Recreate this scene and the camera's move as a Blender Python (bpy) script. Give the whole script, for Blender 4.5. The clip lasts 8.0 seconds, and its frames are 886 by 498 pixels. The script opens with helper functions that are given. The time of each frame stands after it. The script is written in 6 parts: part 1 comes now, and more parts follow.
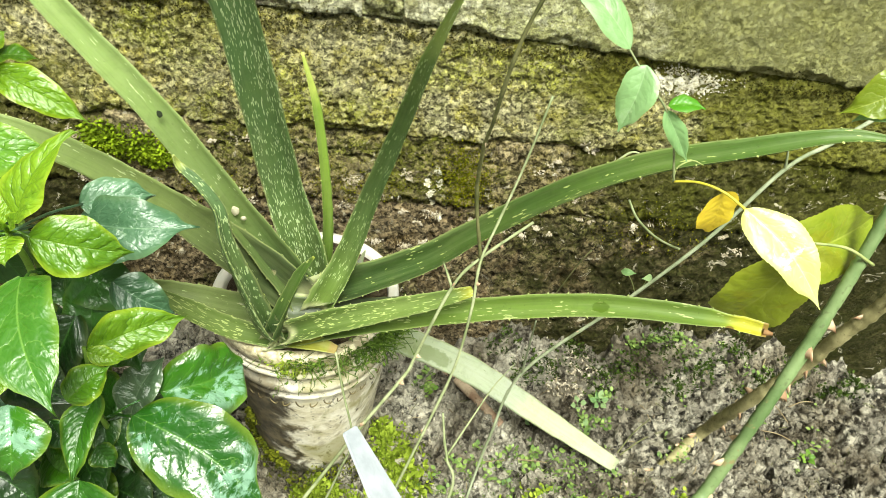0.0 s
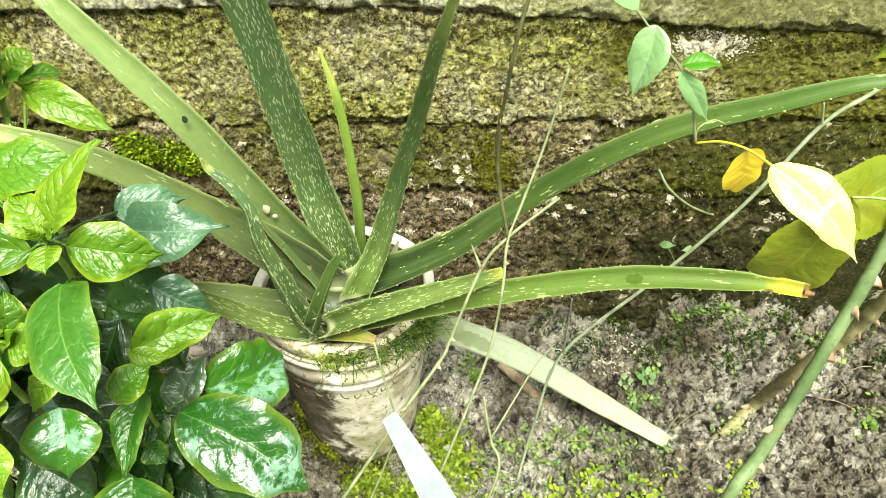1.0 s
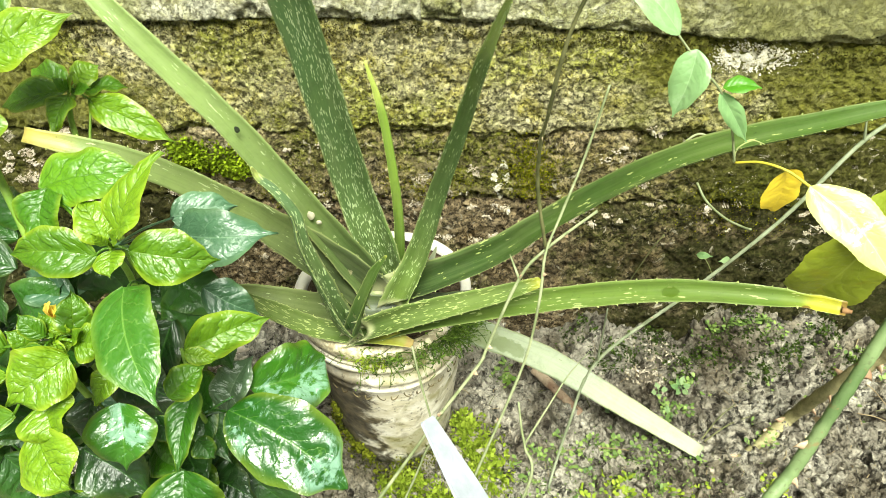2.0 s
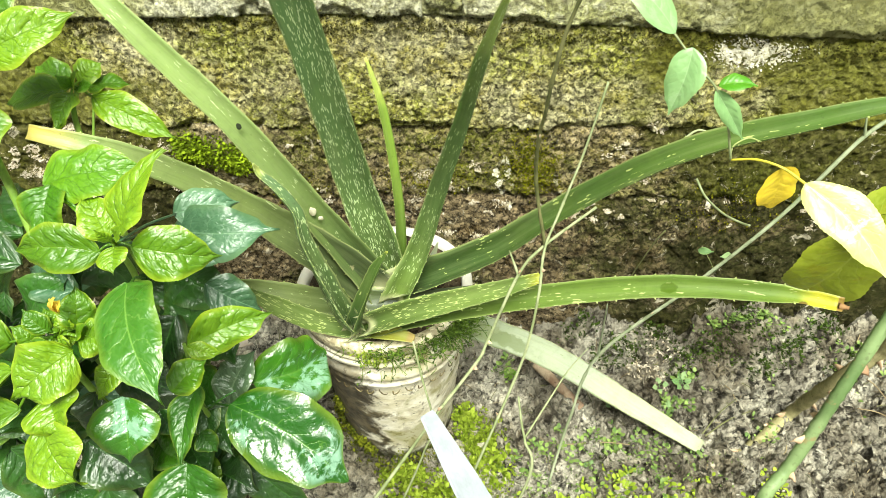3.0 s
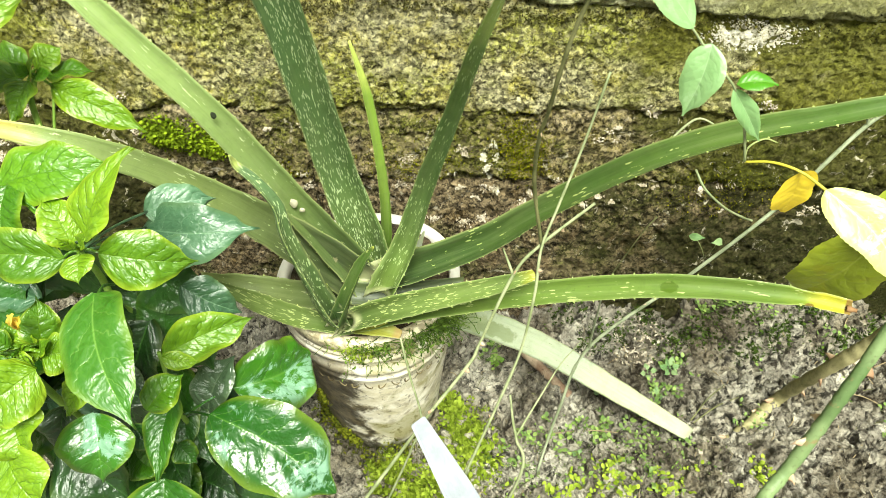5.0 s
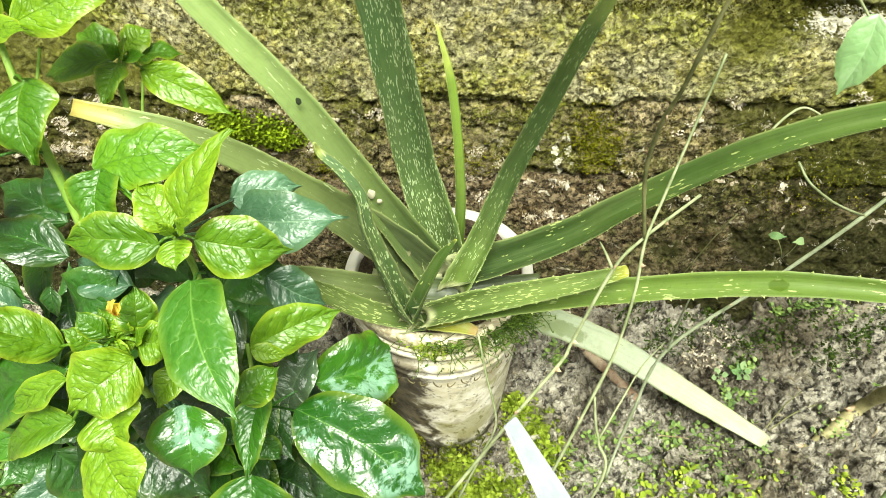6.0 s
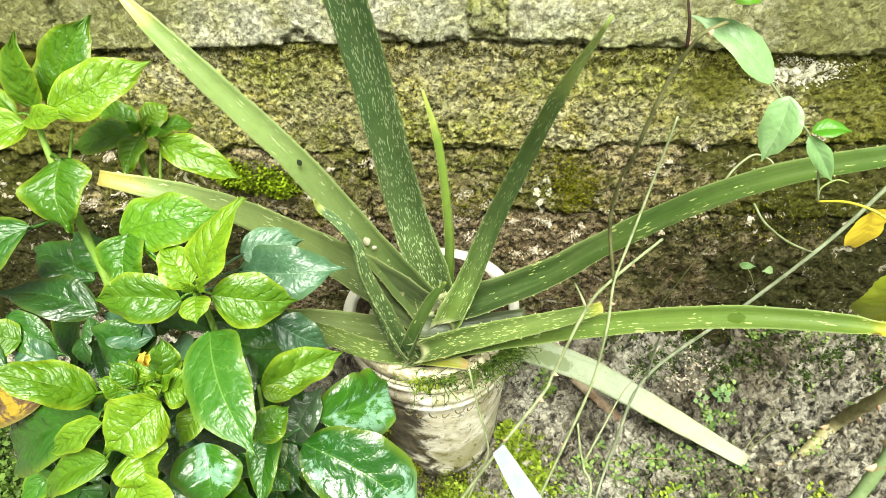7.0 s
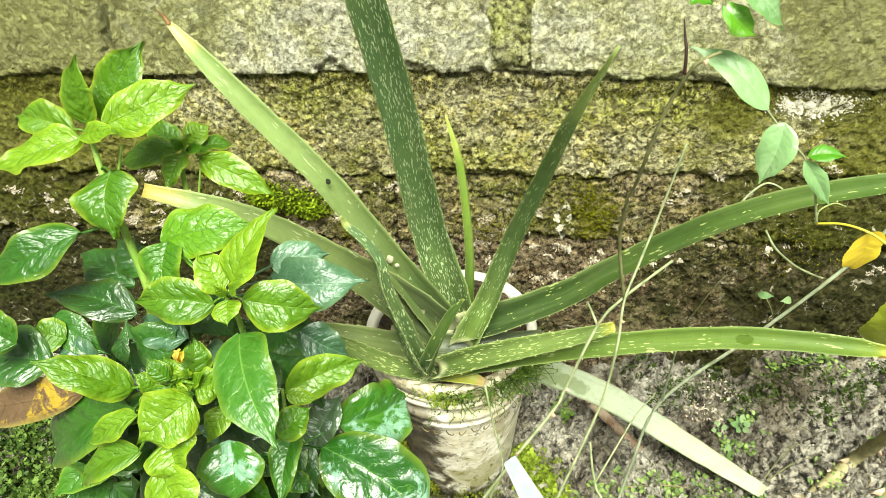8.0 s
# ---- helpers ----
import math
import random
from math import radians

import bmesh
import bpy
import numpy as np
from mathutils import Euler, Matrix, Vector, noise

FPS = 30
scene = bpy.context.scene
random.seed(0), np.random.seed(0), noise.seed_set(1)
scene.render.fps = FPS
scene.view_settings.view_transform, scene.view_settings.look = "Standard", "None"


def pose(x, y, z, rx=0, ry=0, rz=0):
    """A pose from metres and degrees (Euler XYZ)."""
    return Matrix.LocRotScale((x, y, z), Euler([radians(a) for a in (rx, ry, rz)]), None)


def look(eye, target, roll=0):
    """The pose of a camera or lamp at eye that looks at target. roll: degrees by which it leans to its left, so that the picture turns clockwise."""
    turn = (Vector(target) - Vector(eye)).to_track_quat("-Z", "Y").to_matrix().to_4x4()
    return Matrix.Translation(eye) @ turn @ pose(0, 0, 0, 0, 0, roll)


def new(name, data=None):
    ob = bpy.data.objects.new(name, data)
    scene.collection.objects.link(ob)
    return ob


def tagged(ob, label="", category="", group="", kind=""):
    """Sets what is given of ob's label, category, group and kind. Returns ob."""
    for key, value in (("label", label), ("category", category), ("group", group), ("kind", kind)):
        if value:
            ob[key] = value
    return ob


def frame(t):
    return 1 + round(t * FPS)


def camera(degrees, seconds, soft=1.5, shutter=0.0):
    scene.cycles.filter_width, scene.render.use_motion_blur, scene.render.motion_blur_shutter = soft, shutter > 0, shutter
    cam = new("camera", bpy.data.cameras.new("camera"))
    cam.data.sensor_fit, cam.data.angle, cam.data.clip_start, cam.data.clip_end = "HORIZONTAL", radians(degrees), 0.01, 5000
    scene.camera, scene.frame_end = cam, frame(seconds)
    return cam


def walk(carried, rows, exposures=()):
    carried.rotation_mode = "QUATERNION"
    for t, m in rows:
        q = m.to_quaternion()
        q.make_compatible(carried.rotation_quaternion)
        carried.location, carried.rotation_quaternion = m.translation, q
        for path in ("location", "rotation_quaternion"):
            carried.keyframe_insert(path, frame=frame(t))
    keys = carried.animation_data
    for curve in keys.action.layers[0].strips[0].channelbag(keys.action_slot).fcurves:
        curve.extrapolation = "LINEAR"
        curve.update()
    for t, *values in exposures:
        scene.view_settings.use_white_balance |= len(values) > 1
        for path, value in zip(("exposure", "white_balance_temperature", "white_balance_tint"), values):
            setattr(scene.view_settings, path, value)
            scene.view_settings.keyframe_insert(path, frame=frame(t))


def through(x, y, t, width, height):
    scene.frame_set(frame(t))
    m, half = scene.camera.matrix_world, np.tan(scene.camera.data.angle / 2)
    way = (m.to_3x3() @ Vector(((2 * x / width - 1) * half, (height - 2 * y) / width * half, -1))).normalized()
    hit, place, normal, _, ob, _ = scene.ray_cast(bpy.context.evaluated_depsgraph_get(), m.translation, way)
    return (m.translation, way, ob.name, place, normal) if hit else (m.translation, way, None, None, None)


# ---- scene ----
cam = camera(66.4, 8.0, 0.55)
PATH = [
    (0, (0.131, -0.809, 0.915), (0.225, 0.725, -0.364), 6.3),
    (0.5, (0.138, -0.804, 0.909), (0.202, 0.758, -0.339), 4.3),
    (1, (0.146, -0.814, 0.91), (0.111, 0.703, -0.393), -0.8),
    (1.5, (0.14, -0.821, 0.921), (0.009, 0.692, -0.38), -2.1),
    (2.8, (0.143, -0.824, 0.931), (0.012, 0.692, -0.367), -2.0),
    (3, (0.145, -0.825, 0.932), (0.0, 0.678, -0.38), -2.4),
    (3.5, (0.142, -0.822, 0.929), (-0.015, 0.654, -0.411), -2.1),
    (4, (0.156, -0.81, 0.951), (0.034, 0.76, -0.282), -1.0),
    (4.5, (0.158, -0.803, 0.946), (0.102, 0.713, -0.358), -0.8),
    (4.7, (0.151, -0.797, 0.942), (0.071, 0.677, -0.408), -1.4),
    (5.8, (0.081, -0.757, 0.897), (0.020, 0.672, -0.501), 0.2),
    (6, (0.077, -0.773, 0.907), (-0.091, 0.669, -0.469), -2.7),
    (6.5, (0.081, -0.802, 0.95), (-0.093, 0.637, -0.428), -4.3),
    (7, (0.086, -0.806, 0.961), (-0.066, 0.69, -0.357), -3.7),
    (7.5, (0.09, -0.823, 0.967), (-0.097, 0.706, -0.309), -3.7),
    (8, (0.098, -0.839, 0.97), (-0.137, 0.711, -0.272), -4.1),
]
walk(cam, [(t, look(eye, target, roll)) for t, eye, target, roll in PATH], ((0.0, 0.86), (0.5, 0.98), (8.0, 1.0)))


# ---- light ----
SUN_UP, SUN_TURN = 60.0, 168.0
world = bpy.data.worlds.new("overcast_sky")
scene.world = world
world.use_nodes = True
wn, wl = world.node_tree.nodes, world.node_tree.links
sky = wn.new("ShaderNodeTexSky")
sky.sky_type, sky.sun_disc = "NISHITA", False
sky.sun_elevation, sky.sun_rotation = radians(SUN_UP), radians(SUN_TURN)
sky.air_density, sky.dust_density, sky.ozone_density = 1.0, 4.0, 0.4
cloud = wn.new("ShaderNodeMix")
cloud.data_type = "RGBA"
cloud.inputs[0].default_value = 0.75
wl.new(sky.outputs[0], cloud.inputs[6])
cloud.inputs[7].default_value = (10.1, 10.8, 9.7, 1)
wl.new(cloud.outputs[2], wn["Background"].inputs[0])
wn["Background"].inputs[1].default_value = 0.021
sun_data = bpy.data.lights.new("sun", "SUN")
sun_data.energy, sun_data.angle, sun_data.color = 5.0, radians(30), (0.97, 1.0, 0.86)
sun = new("sun", sun_data)
a, e = radians(SUN_TURN), radians(SUN_UP)
sun.matrix_world = look((math.sin(a) * math.cos(e) * 9, math.cos(a) * math.cos(e) * 9, math.sin(e) * 9), (0, 0, 0))


# ---- small tools ----
def srgb(r, g, b):
    """A linear colour from 0-255 values."""
    return tuple(((v / 255) / 12.92 if v < 10.3 else ((v / 255 + 0.055) / 1.055) ** 2.4) for v in (r, g, b)) + (1.0,)


class Shader:
    """A small writer of node materials."""

    def __init__(self, name, rough=0.6, spec=0.4):
        self.m = bpy.data.materials.new(name)
        self.m.use_nodes = True
        self.t = self.m.node_tree
        self.b = self.t.nodes["Principled BSDF"]
        self.b.inputs["Roughness"].default_value = rough
        self.b.inputs["Specular IOR Level"].default_value = spec

    def put(self, sock, val):
        if isinstance(val, bpy.types.NodeSocket):
            self.t.links.new(val, sock)
        else:
            sock.default_value = val

    def node(self, kind, *vals, operation="", clamp=False, attribute="", uv_map=""):
        n = self.t.nodes.new("ShaderNode" + kind)
        if operation:
            n.operation = operation
        if clamp:
            n.use_clamp = True
        if attribute:
            n.attribute_name = attribute
        if uv_map:
            n.uv_map = uv_map
        for s, v in zip(n.inputs, vals):
            if v is not None:
                self.put(s, v)
        return n

    def math(self, op, a, b=0.0, c=0.0, clamp=False):
        return self.node("Math", a, b, c, operation=op, clamp=clamp).outputs[0]

    def mix(self, f, a, b, blend="MIX"):
        n = self.t.nodes.new("ShaderNodeMix")
        n.data_type, n.blend_type = "RGBA", blend
        for s, v in zip((n.inputs[0], n.inputs[6], n.inputs[7]), (f, a, b)):
            self.put(s, v)
        return n.outputs[2]

    def place(self):
        """Metres in the thing's own space."""
        return self.node("TexCoord").outputs["Object"]

    def uv(self):
        s = self.node("SeparateXYZ", self.node("UVMap", uv_map="UVMap").outputs[0])
        return s.outputs[0], s.outputs[1]

    def noise(self, scale, detail=4.0, rough=0.55, at=None, warp=0.0, stretch=None):
        p = at if at is not None else self.place()
        if stretch:
            mp = self.node("Mapping", p)
            mp.inputs["Scale"].default_value = stretch
            p = mp.outputs[0]
        n = self.t.nodes.new("ShaderNodeTexNoise")
        self.put(n.inputs["Vector"], p)
        n.inputs["Scale"].default_value, n.inputs["Detail"].default_value = scale, detail
        n.inputs["Roughness"].default_value, n.inputs["Distortion"].default_value = rough, warp
        return n.outputs[0]

    def cells(self, scale, at=None, feature="F1", random=1.0, out="Distance"):
        n = self.t.nodes.new("ShaderNodeTexVoronoi")
        n.feature = feature
        self.put(n.inputs["Vector"], at if at is not None else self.place())
        n.inputs["Scale"].default_value, n.inputs["Randomness"].default_value = scale, random
        return n.outputs[out]

    def step(self, v, lo, hi, a=0.0, b=1.0):
        n = self.t.nodes.new("ShaderNodeMapRange")
        n.interpolation_type = "SMOOTHSTEP"
        for s, x in zip(n.inputs, (v, lo, hi, a, b)):
            self.put(s, x)
        return n.outputs[0]

    def chance(self):
        return self.node("ObjectInfo").outputs["Random"]

    def bump(self, height, strength=0.5, dist=0.002, under=None):
        n = self.t.nodes.new("ShaderNodeBump")
        n.inputs["Strength"].default_value, n.inputs["Distance"].default_value = strength, dist
        self.put(n.inputs["Height"], height)
        if under is not None:
            self.put(n.inputs["Normal"], under)
        return n.outputs[0]

    def done(self, colour, normal=None, rough=None, through=0.0, through_colour=None):
        self.put(self.b.inputs["Base Color"], colour)
        if normal is not None:
            self.put(self.b.inputs["Normal"], normal)
        if rough is not None:
            self.put(self.b.inputs["Roughness"], rough)
        if through:
            tr = self.t.nodes.new("ShaderNodeBsdfTranslucent")
            self.put(tr.inputs[0], through_colour if through_colour is not None else colour)
            if normal is not None:
                self.put(tr.inputs[1], normal)
            mx = self.t.nodes.new("ShaderNodeMixShader")
            mx.inputs[0].default_value = through
            self.t.links.new(self.b.outputs[0], mx.inputs[1])
            self.t.links.new(tr.outputs[0], mx.inputs[2])
            self.t.links.new(mx.outputs[0], self.t.nodes["Material Output"].inputs[0])
        return self.m


def mesh(name, verts, faces, material, uvs=None, smooth=True):
    me = bpy.data.meshes.new(name)
    me.from_pydata([tuple(v) for v in verts], [], [tuple(f) for f in faces])
    me.materials.append(material)
    if uvs is not None:
        layer = me.uv_layers.new(name="UVMap")
        idx = np.empty(len(me.loops), dtype=np.int32)
        me.loops.foreach_get("vertex_index", idx)
        layer.data.foreach_set("uv", np.asarray(uvs, dtype=np.float32)[idx].ravel())
    if smooth:
        me.polygons.foreach_set("use_smooth", [True] * len(me.polygons))
    me.update()
    return me


def part(name, me, parent, label=""):
    """One mesh object under a thing or under one of its parts."""
    ob = new(name, me)
    ob.parent = parent
    if parent.data is None:
        ob.matrix_parent_inverse = Matrix.Translation(-parent.location)
    return tagged(ob, label)


def thing(name, at, label, category, group="", kind=""):
    """An Empty at the base of a thing; its parts are given in world metres."""
    ob = new(name)
    ob.empty_display_size = 0.02
    ob.location = at
    return tagged(ob, label, category, group, kind)


def curve(pts, n):
    """n points along a smooth curve through pts."""
    p = [Vector(q) for q in pts]
    p = [p[0] * 2 - p[1], *p, p[-1] * 2 - p[-2]]
    out = []
    for i in range(n):
        u = i / (n - 1) * (len(p) - 3)
        k = min(int(u), len(p) - 4)
        f = u - k
        a, b, c, d = p[k:k + 4]
        out.append(0.5 * ((2 * b) + (c - a) * f + (2 * a - 5 * b + 4 * c - d) * f * f + (3 * b - a - 3 * c + d) * f ** 3))
    return out


class Bag:
    """Collects pieces of one mesh."""

    def __init__(self):
        self.v, self.f, self.u = [], [], []

    def add(self, verts, faces, uvs=None):
        o = len(self.v)
        self.v += [tuple(q) for q in verts]
        self.f += [tuple(i + o for i in q) for q in faces]
        self.u += list(uvs) if uvs is not None else [(0.0, 0.0)] * len(verts)

    def mesh(self, name, material, smooth=True):
        return mesh(name, self.v, self.f, material, self.u, smooth)


def tube(bag, pts, radius, sides=8, n=None, knobby=0.0, rnd=None):
    """A round stem along pts; radius a number or a function of 0..1."""
    n = n or max(8, 6 * len(pts))
    path = curve(pts, n)
    verts, uvs = [], []
    for i, p in enumerate(path):
        d = (path[min(i + 1, n - 1)] - path[max(i - 1, 0)]).normalized()
        s = d.cross(Vector((0.31, 0.22, 0.92))).normalized()
        q = s.cross(d)
        r = radius(i / (n - 1)) if callable(radius) else radius
        if knobby and rnd:
            r *= 1 + rnd.uniform(-knobby, knobby)
        for k in range(sides):
            a = 2 * math.pi * k / sides
            verts.append(p + (s * math.cos(a) + q * math.sin(a)) * r)
            uvs.append((k / sides, i / n))
    faces = [(i * sides + k, i * sides + (k + 1) % sides, (i + 1) * sides + (k + 1) % sides, (i + 1) * sides + k)
             for i in range(n - 1) for k in range(sides)]
    faces += [tuple(range(sides))[::-1], tuple((n - 1) * sides + k for k in range(sides))]
    bag.add(verts, faces, uvs)
    return path


TABLES = {}


def lattice(x, y, seed):
    """Smooth random values from -1 to 1 over two arrays."""
    if seed not in TABLES:
        TABLES[seed] = np.random.RandomState(seed).uniform(-1, 1, (128, 128))
    g = TABLES[seed]
    xi, yi = np.floor(x).astype(int), np.floor(y).astype(int)
    fx, fy = x - xi, y - yi
    fx, fy = fx * fx * (3 - 2 * fx), fy * fy * (3 - 2 * fy)
    a, b = g[xi % 128, yi % 128], g[(xi + 1) % 128, yi % 128]
    c, d = g[xi % 128, (yi + 1) % 128], g[(xi + 1) % 128, (yi + 1) % 128]
    return (a * (1 - fx) + b * fx) * (1 - fy) + (c * (1 - fx) + d * fx) * fy


def rugged(x, y, size, octaves, seed, gain=0.55):
    """Layered noise; size is the largest bump in metres."""
    out, amp = np.zeros_like(x), 1.0
    for k in range(octaves):
        out += amp * lattice(x / size * 2 ** k + 7.3 * k + 40, y / size * 2 ** k + 3.1 * k + 40, seed + k)
        amp *= gain
    return out


def sheet(name, x, y, z, material):
    """A grid mesh from three arrays of one shape."""
    r, c = x.shape
    me = bpy.data.meshes.new(name)
    co = np.stack([x, y, z], -1).reshape(-1, 3).astype(np.float32)
    i = (np.arange(r - 1)[:, None] * c + np.arange(c - 1)[None]).ravel()
    quads = np.stack([i, i + 1, i + c + 1, i + c], -1).astype(np.int32)
    me.vertices.add(len(co))
    me.vertices.foreach_set("co", co.ravel())
    me.loops.add(quads.size)
    me.loops.foreach_set("vertex_index", quads.ravel())
    me.polygons.add(len(quads))
    me.polygons.foreach_set("loop_start", np.arange(len(quads), dtype=np.int32) * 4)
    me.polygons.foreach_set("use_smooth", np.ones(len(quads), dtype=bool))
    me.materials.append(material)
    me.update(calc_edges=True)
    me.validate()
    return me


# ---- materials ----
def aloe_skin(name, low, mid, tip, tip_from=0.85, flecks=0.5, fleck_colour=srgb(188, 204, 146), rough=0.42, fine=1.0, marks=()):
    """Fleshy leaf: the UV's numbers are metres across and along it."""
    s = Shader(name, rough, 0.4)
    u, v = s.uv()
    along = s.node("Attribute", attribute="along").outputs["Fac"]
    big = s.noise(14, 3)
    lines = lambda across, length, depth: s.noise(1, depth, 0.6, at=s.node("CombineXYZ", s.math("MULTIPLY", u, across), s.math("MULTIPLY", v, length), 3.0).outputs[0])
    # low is mostly darker than mid: crown shade painted into the leaf base
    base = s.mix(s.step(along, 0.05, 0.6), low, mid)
    base = s.mix(s.step(s.math("ADD", along, s.math("MULTIPLY", s.math("SUBTRACT", big, 0.5), 0.25)), tip_from, tip_from + 0.1), base, tip)
    base = s.mix(s.step(big, 0.35, 0.75, 0.0, 0.3), base, s.mix(0.5, base, srgb(126, 138, 66)))
    base = s.mix(s.step(s.noise(55, 5, 0.7, warp=0.4), 0.45, 0.72, 0.0, 0.3), base, s.mix(0.65, base, srgb(46, 58, 30)))
    base = s.mix(s.step(lines(240.0, 7.0, 5), 0.4, 0.68, 0.0, 0.17), base, srgb(146, 158, 108))
    base = s.mix(s.step(lines(320.0, 16.0, 4), 0.5, 0.7, 0.0, 0.2), base, s.mix(0.6, base, srgb(40, 52, 28)))
    wob = s.math("MULTIPLY", s.math("SUBTRACT", s.noise(130, 3, 0.6), 0.5), 1.3)
    at = s.node("CombineXYZ", s.math("ADD", s.math("MULTIPLY", u, 520.0 * fine), wob), s.math("ADD", s.math("MULTIPLY", v, 78.0 * fine), s.math("MULTIPLY", wob, 1.4)), 0.0).outputs[0]
    dots = s.cells(1.0, at, random=1.0)
    pick = s.node("SeparateColor", s.cells(1.0, at, random=1.0, out="Color")).outputs[0]
    rows = s.noise(1.0, 3, at=s.node("CombineXYZ", s.math("MULTIPLY", u, 40.0), s.math("MULTIPLY", v, 26.0), 0.0).outputs[0])
    limit = s.math("MULTIPLY", s.step(rows, 0.60 - 0.4 * flecks, 0.8 - 0.35 * flecks, 0.04, 0.26 + 0.14 * flecks), s.step(pick, 0.2, 0.85, 0.45, 1.3))
    dot = s.step(s.math("SUBTRACT", limit, dots), 0.0, 0.11, 0.0, 0.85)
    colour = s.mix(dot, base, fleck_colour)
    scar = s.step(s.noise(26, 5, 0.7), 0.68, 0.74, 0.0, 0.6)
    colour = s.mix(scar, colour, srgb(176, 168, 128))
    across = s.node("Attribute", attribute="across").outputs["Fac"]
    colour = s.mix(s.step(s.math("ADD", s.math("ABSOLUTE", across), s.math("MULTIPLY", big, 0.1)), 0.95, 1.03, 0.0, 0.4), colour, srgb(176, 184, 120))
    colour = s.mix(s.step(along, 0.02, 0.07, 0.7, 0.0), colour, srgb(190, 192, 146))
    for f, u0, rf, ru, shade in marks:
        near = s.math("SQRT", s.math("ADD", s.math("POWER", s.math("DIVIDE", s.math("SUBTRACT", along, f), rf), 2.0), s.math("POWER", s.math("DIVIDE", s.math("SUBTRACT", across, u0), ru), 2.0)))
        colour = s.mix(s.step(s.math("ADD", near, s.math("MULTIPLY", s.math("SUBTRACT", s.noise(60, 4, 0.7), 0.5), 1.6)), 0.8, 1.1, 0.8, 0.0), colour, shade)
    colour = s.mix(s.step(s.noise(300, 3), 0.64, 0.76, 0.0, 0.3), colour, srgb(48, 52, 30))
    bump = s.bump(s.noise(420, 3), 0.3, 0.0007, s.bump(lines(420.0, 12.0, 2), 0.4, 0.0009, s.bump(dot, 0.3, 0.0006)))
    s.b.inputs["Subsurface Weight"].default_value = 0.1
    s.b.inputs["Subsurface Radius"].default_value = (0.004, 0.006, 0.002)
    s.b.inputs["Subsurface Scale"].default_value = 0.5
    return s.done(colour, bump, s.step(s.noise(60, 3), 0.3, 0.7, rough - 0.06, rough + 0.18))


def leaf_skin(name, deep, pale, vein, rough=0.36, through=0.28, glow=None, coat=0.0, veins=0.08, relief=1.0, blotch=0.0, blotch_colour=None, drops=0.0, edge=0.35, net=0.0, sheen=0.2):
    """Thin leaf: the UV's first number runs -1..1 across, the second 0..1 from stalk to tip. veins: how strongly the side veins show; net: the fine net between them."""
    s = Shader(name, rough, 0.5)
    u, v = s.uv()
    au = s.math("ABSOLUTE", u)
    n = s.noise(30, 4)
    var = s.math("ADD", s.math("MULTIPLY", s.chance(), 0.75), s.math("MULTIPLY", n, 0.45))
    colour = s.mix(s.step(var, 0.15, 0.95), deep, pale)
    colour = s.mix(s.step(s.noise(75, 4, 0.6, warp=0.5), 0.42, 0.7, 0.0, 0.45), colour, s.mix(0.7, colour, deep))
    drift = s.math("MULTIPLY", s.math("SUBTRACT", s.noise(48, 3), 0.5), 0.32)
    run = s.math("MULTIPLY", s.math("ADD", drift, s.math("SUBTRACT", v, s.math("MULTIPLY", s.math("POWER", au, 1.25), 0.26))), 19.0)
    run = s.math("ADD", run, s.math("MULTIPLY", s.math("GREATER_THAN", u, 0.0), 1.5))
    pillow = s.math("ABSOLUTE", s.math("SINE", run))
    fade = s.step(au, 0.55, 0.98, 1.0, 0.0)
    ribs = s.math("MULTIPLY", s.step(pillow, 0.0, 0.2, 1.0, 0.0), fade)
    mid = s.step(au, 0.0, 0.05, 0.75, 0.0)
    flat = s.node("CombineXYZ", s.math("MULTIPLY", u, 3.6), s.math("MULTIPLY", s.math("SUBTRACT", v, s.math("MULTIPLY", au, 0.2)), 13.0), s.math("MULTIPLY", s.chance(), 40.0)).outputs[0]
    swirl = s.t.nodes.new("ShaderNodeTexNoise")
    swirl.inputs["Scale"].default_value = 1.6
    s.put(swirl.inputs["Vector"], flat)
    mesh_of_veins = s.cells(1.0, s.mix(0.55, flat, swirl.outputs[1], "ADD"), "DISTANCE_TO_EDGE")
    fine = s.math("MULTIPLY", s.step(mesh_of_veins, 0.0, 0.13, 1.0, 0.0), fade)
    if net:
        colour = s.mix(s.math("MULTIPLY", fine, net), colour, s.mix(0.75, colour, vein))
    colour = s.mix(s.math("MULTIPLY", ribs, veins), colour, vein)
    colour = s.mix(mid, colour, s.mix(0.45, pale, vein))
    colour = s.mix(s.step(s.math("ADD", au, s.math("MULTIPLY", n, 0.25)), 0.8, 1.2, 0.0, edge), colour, s.mix(0.4, pale, srgb(222, 222, 70)))
    # patches of a second colour; the patched chilli skin uses them as painted sheen
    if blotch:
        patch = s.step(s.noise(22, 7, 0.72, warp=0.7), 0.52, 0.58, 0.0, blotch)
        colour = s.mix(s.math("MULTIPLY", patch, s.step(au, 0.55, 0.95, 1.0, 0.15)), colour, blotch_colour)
    wrinkle = s.bump(s.noise(300, 2, 0.5), 0.25 * relief, 0.0005, s.bump(s.noise(70, 2, 0.5, warp=0.6), 0.6 * relief, 0.0056))
    wrinkle = s.bump(s.step(mesh_of_veins, 0.0, 0.3), 0.3 * relief, 0.0009, wrinkle)
    height = s.math("ADD", s.math("MULTIPLY", s.math("POWER", pillow, 0.5), fade), s.math("MULTIPLY", mid, -0.7))
    nrm = s.bump(height, 0.5 * relief, 0.0014, wrinkle)
    if drops:
        nrm = s.bump(s.step(s.cells(260), 0.12, 0.24, 1.0, 0.0), drops, 0.001, nrm)
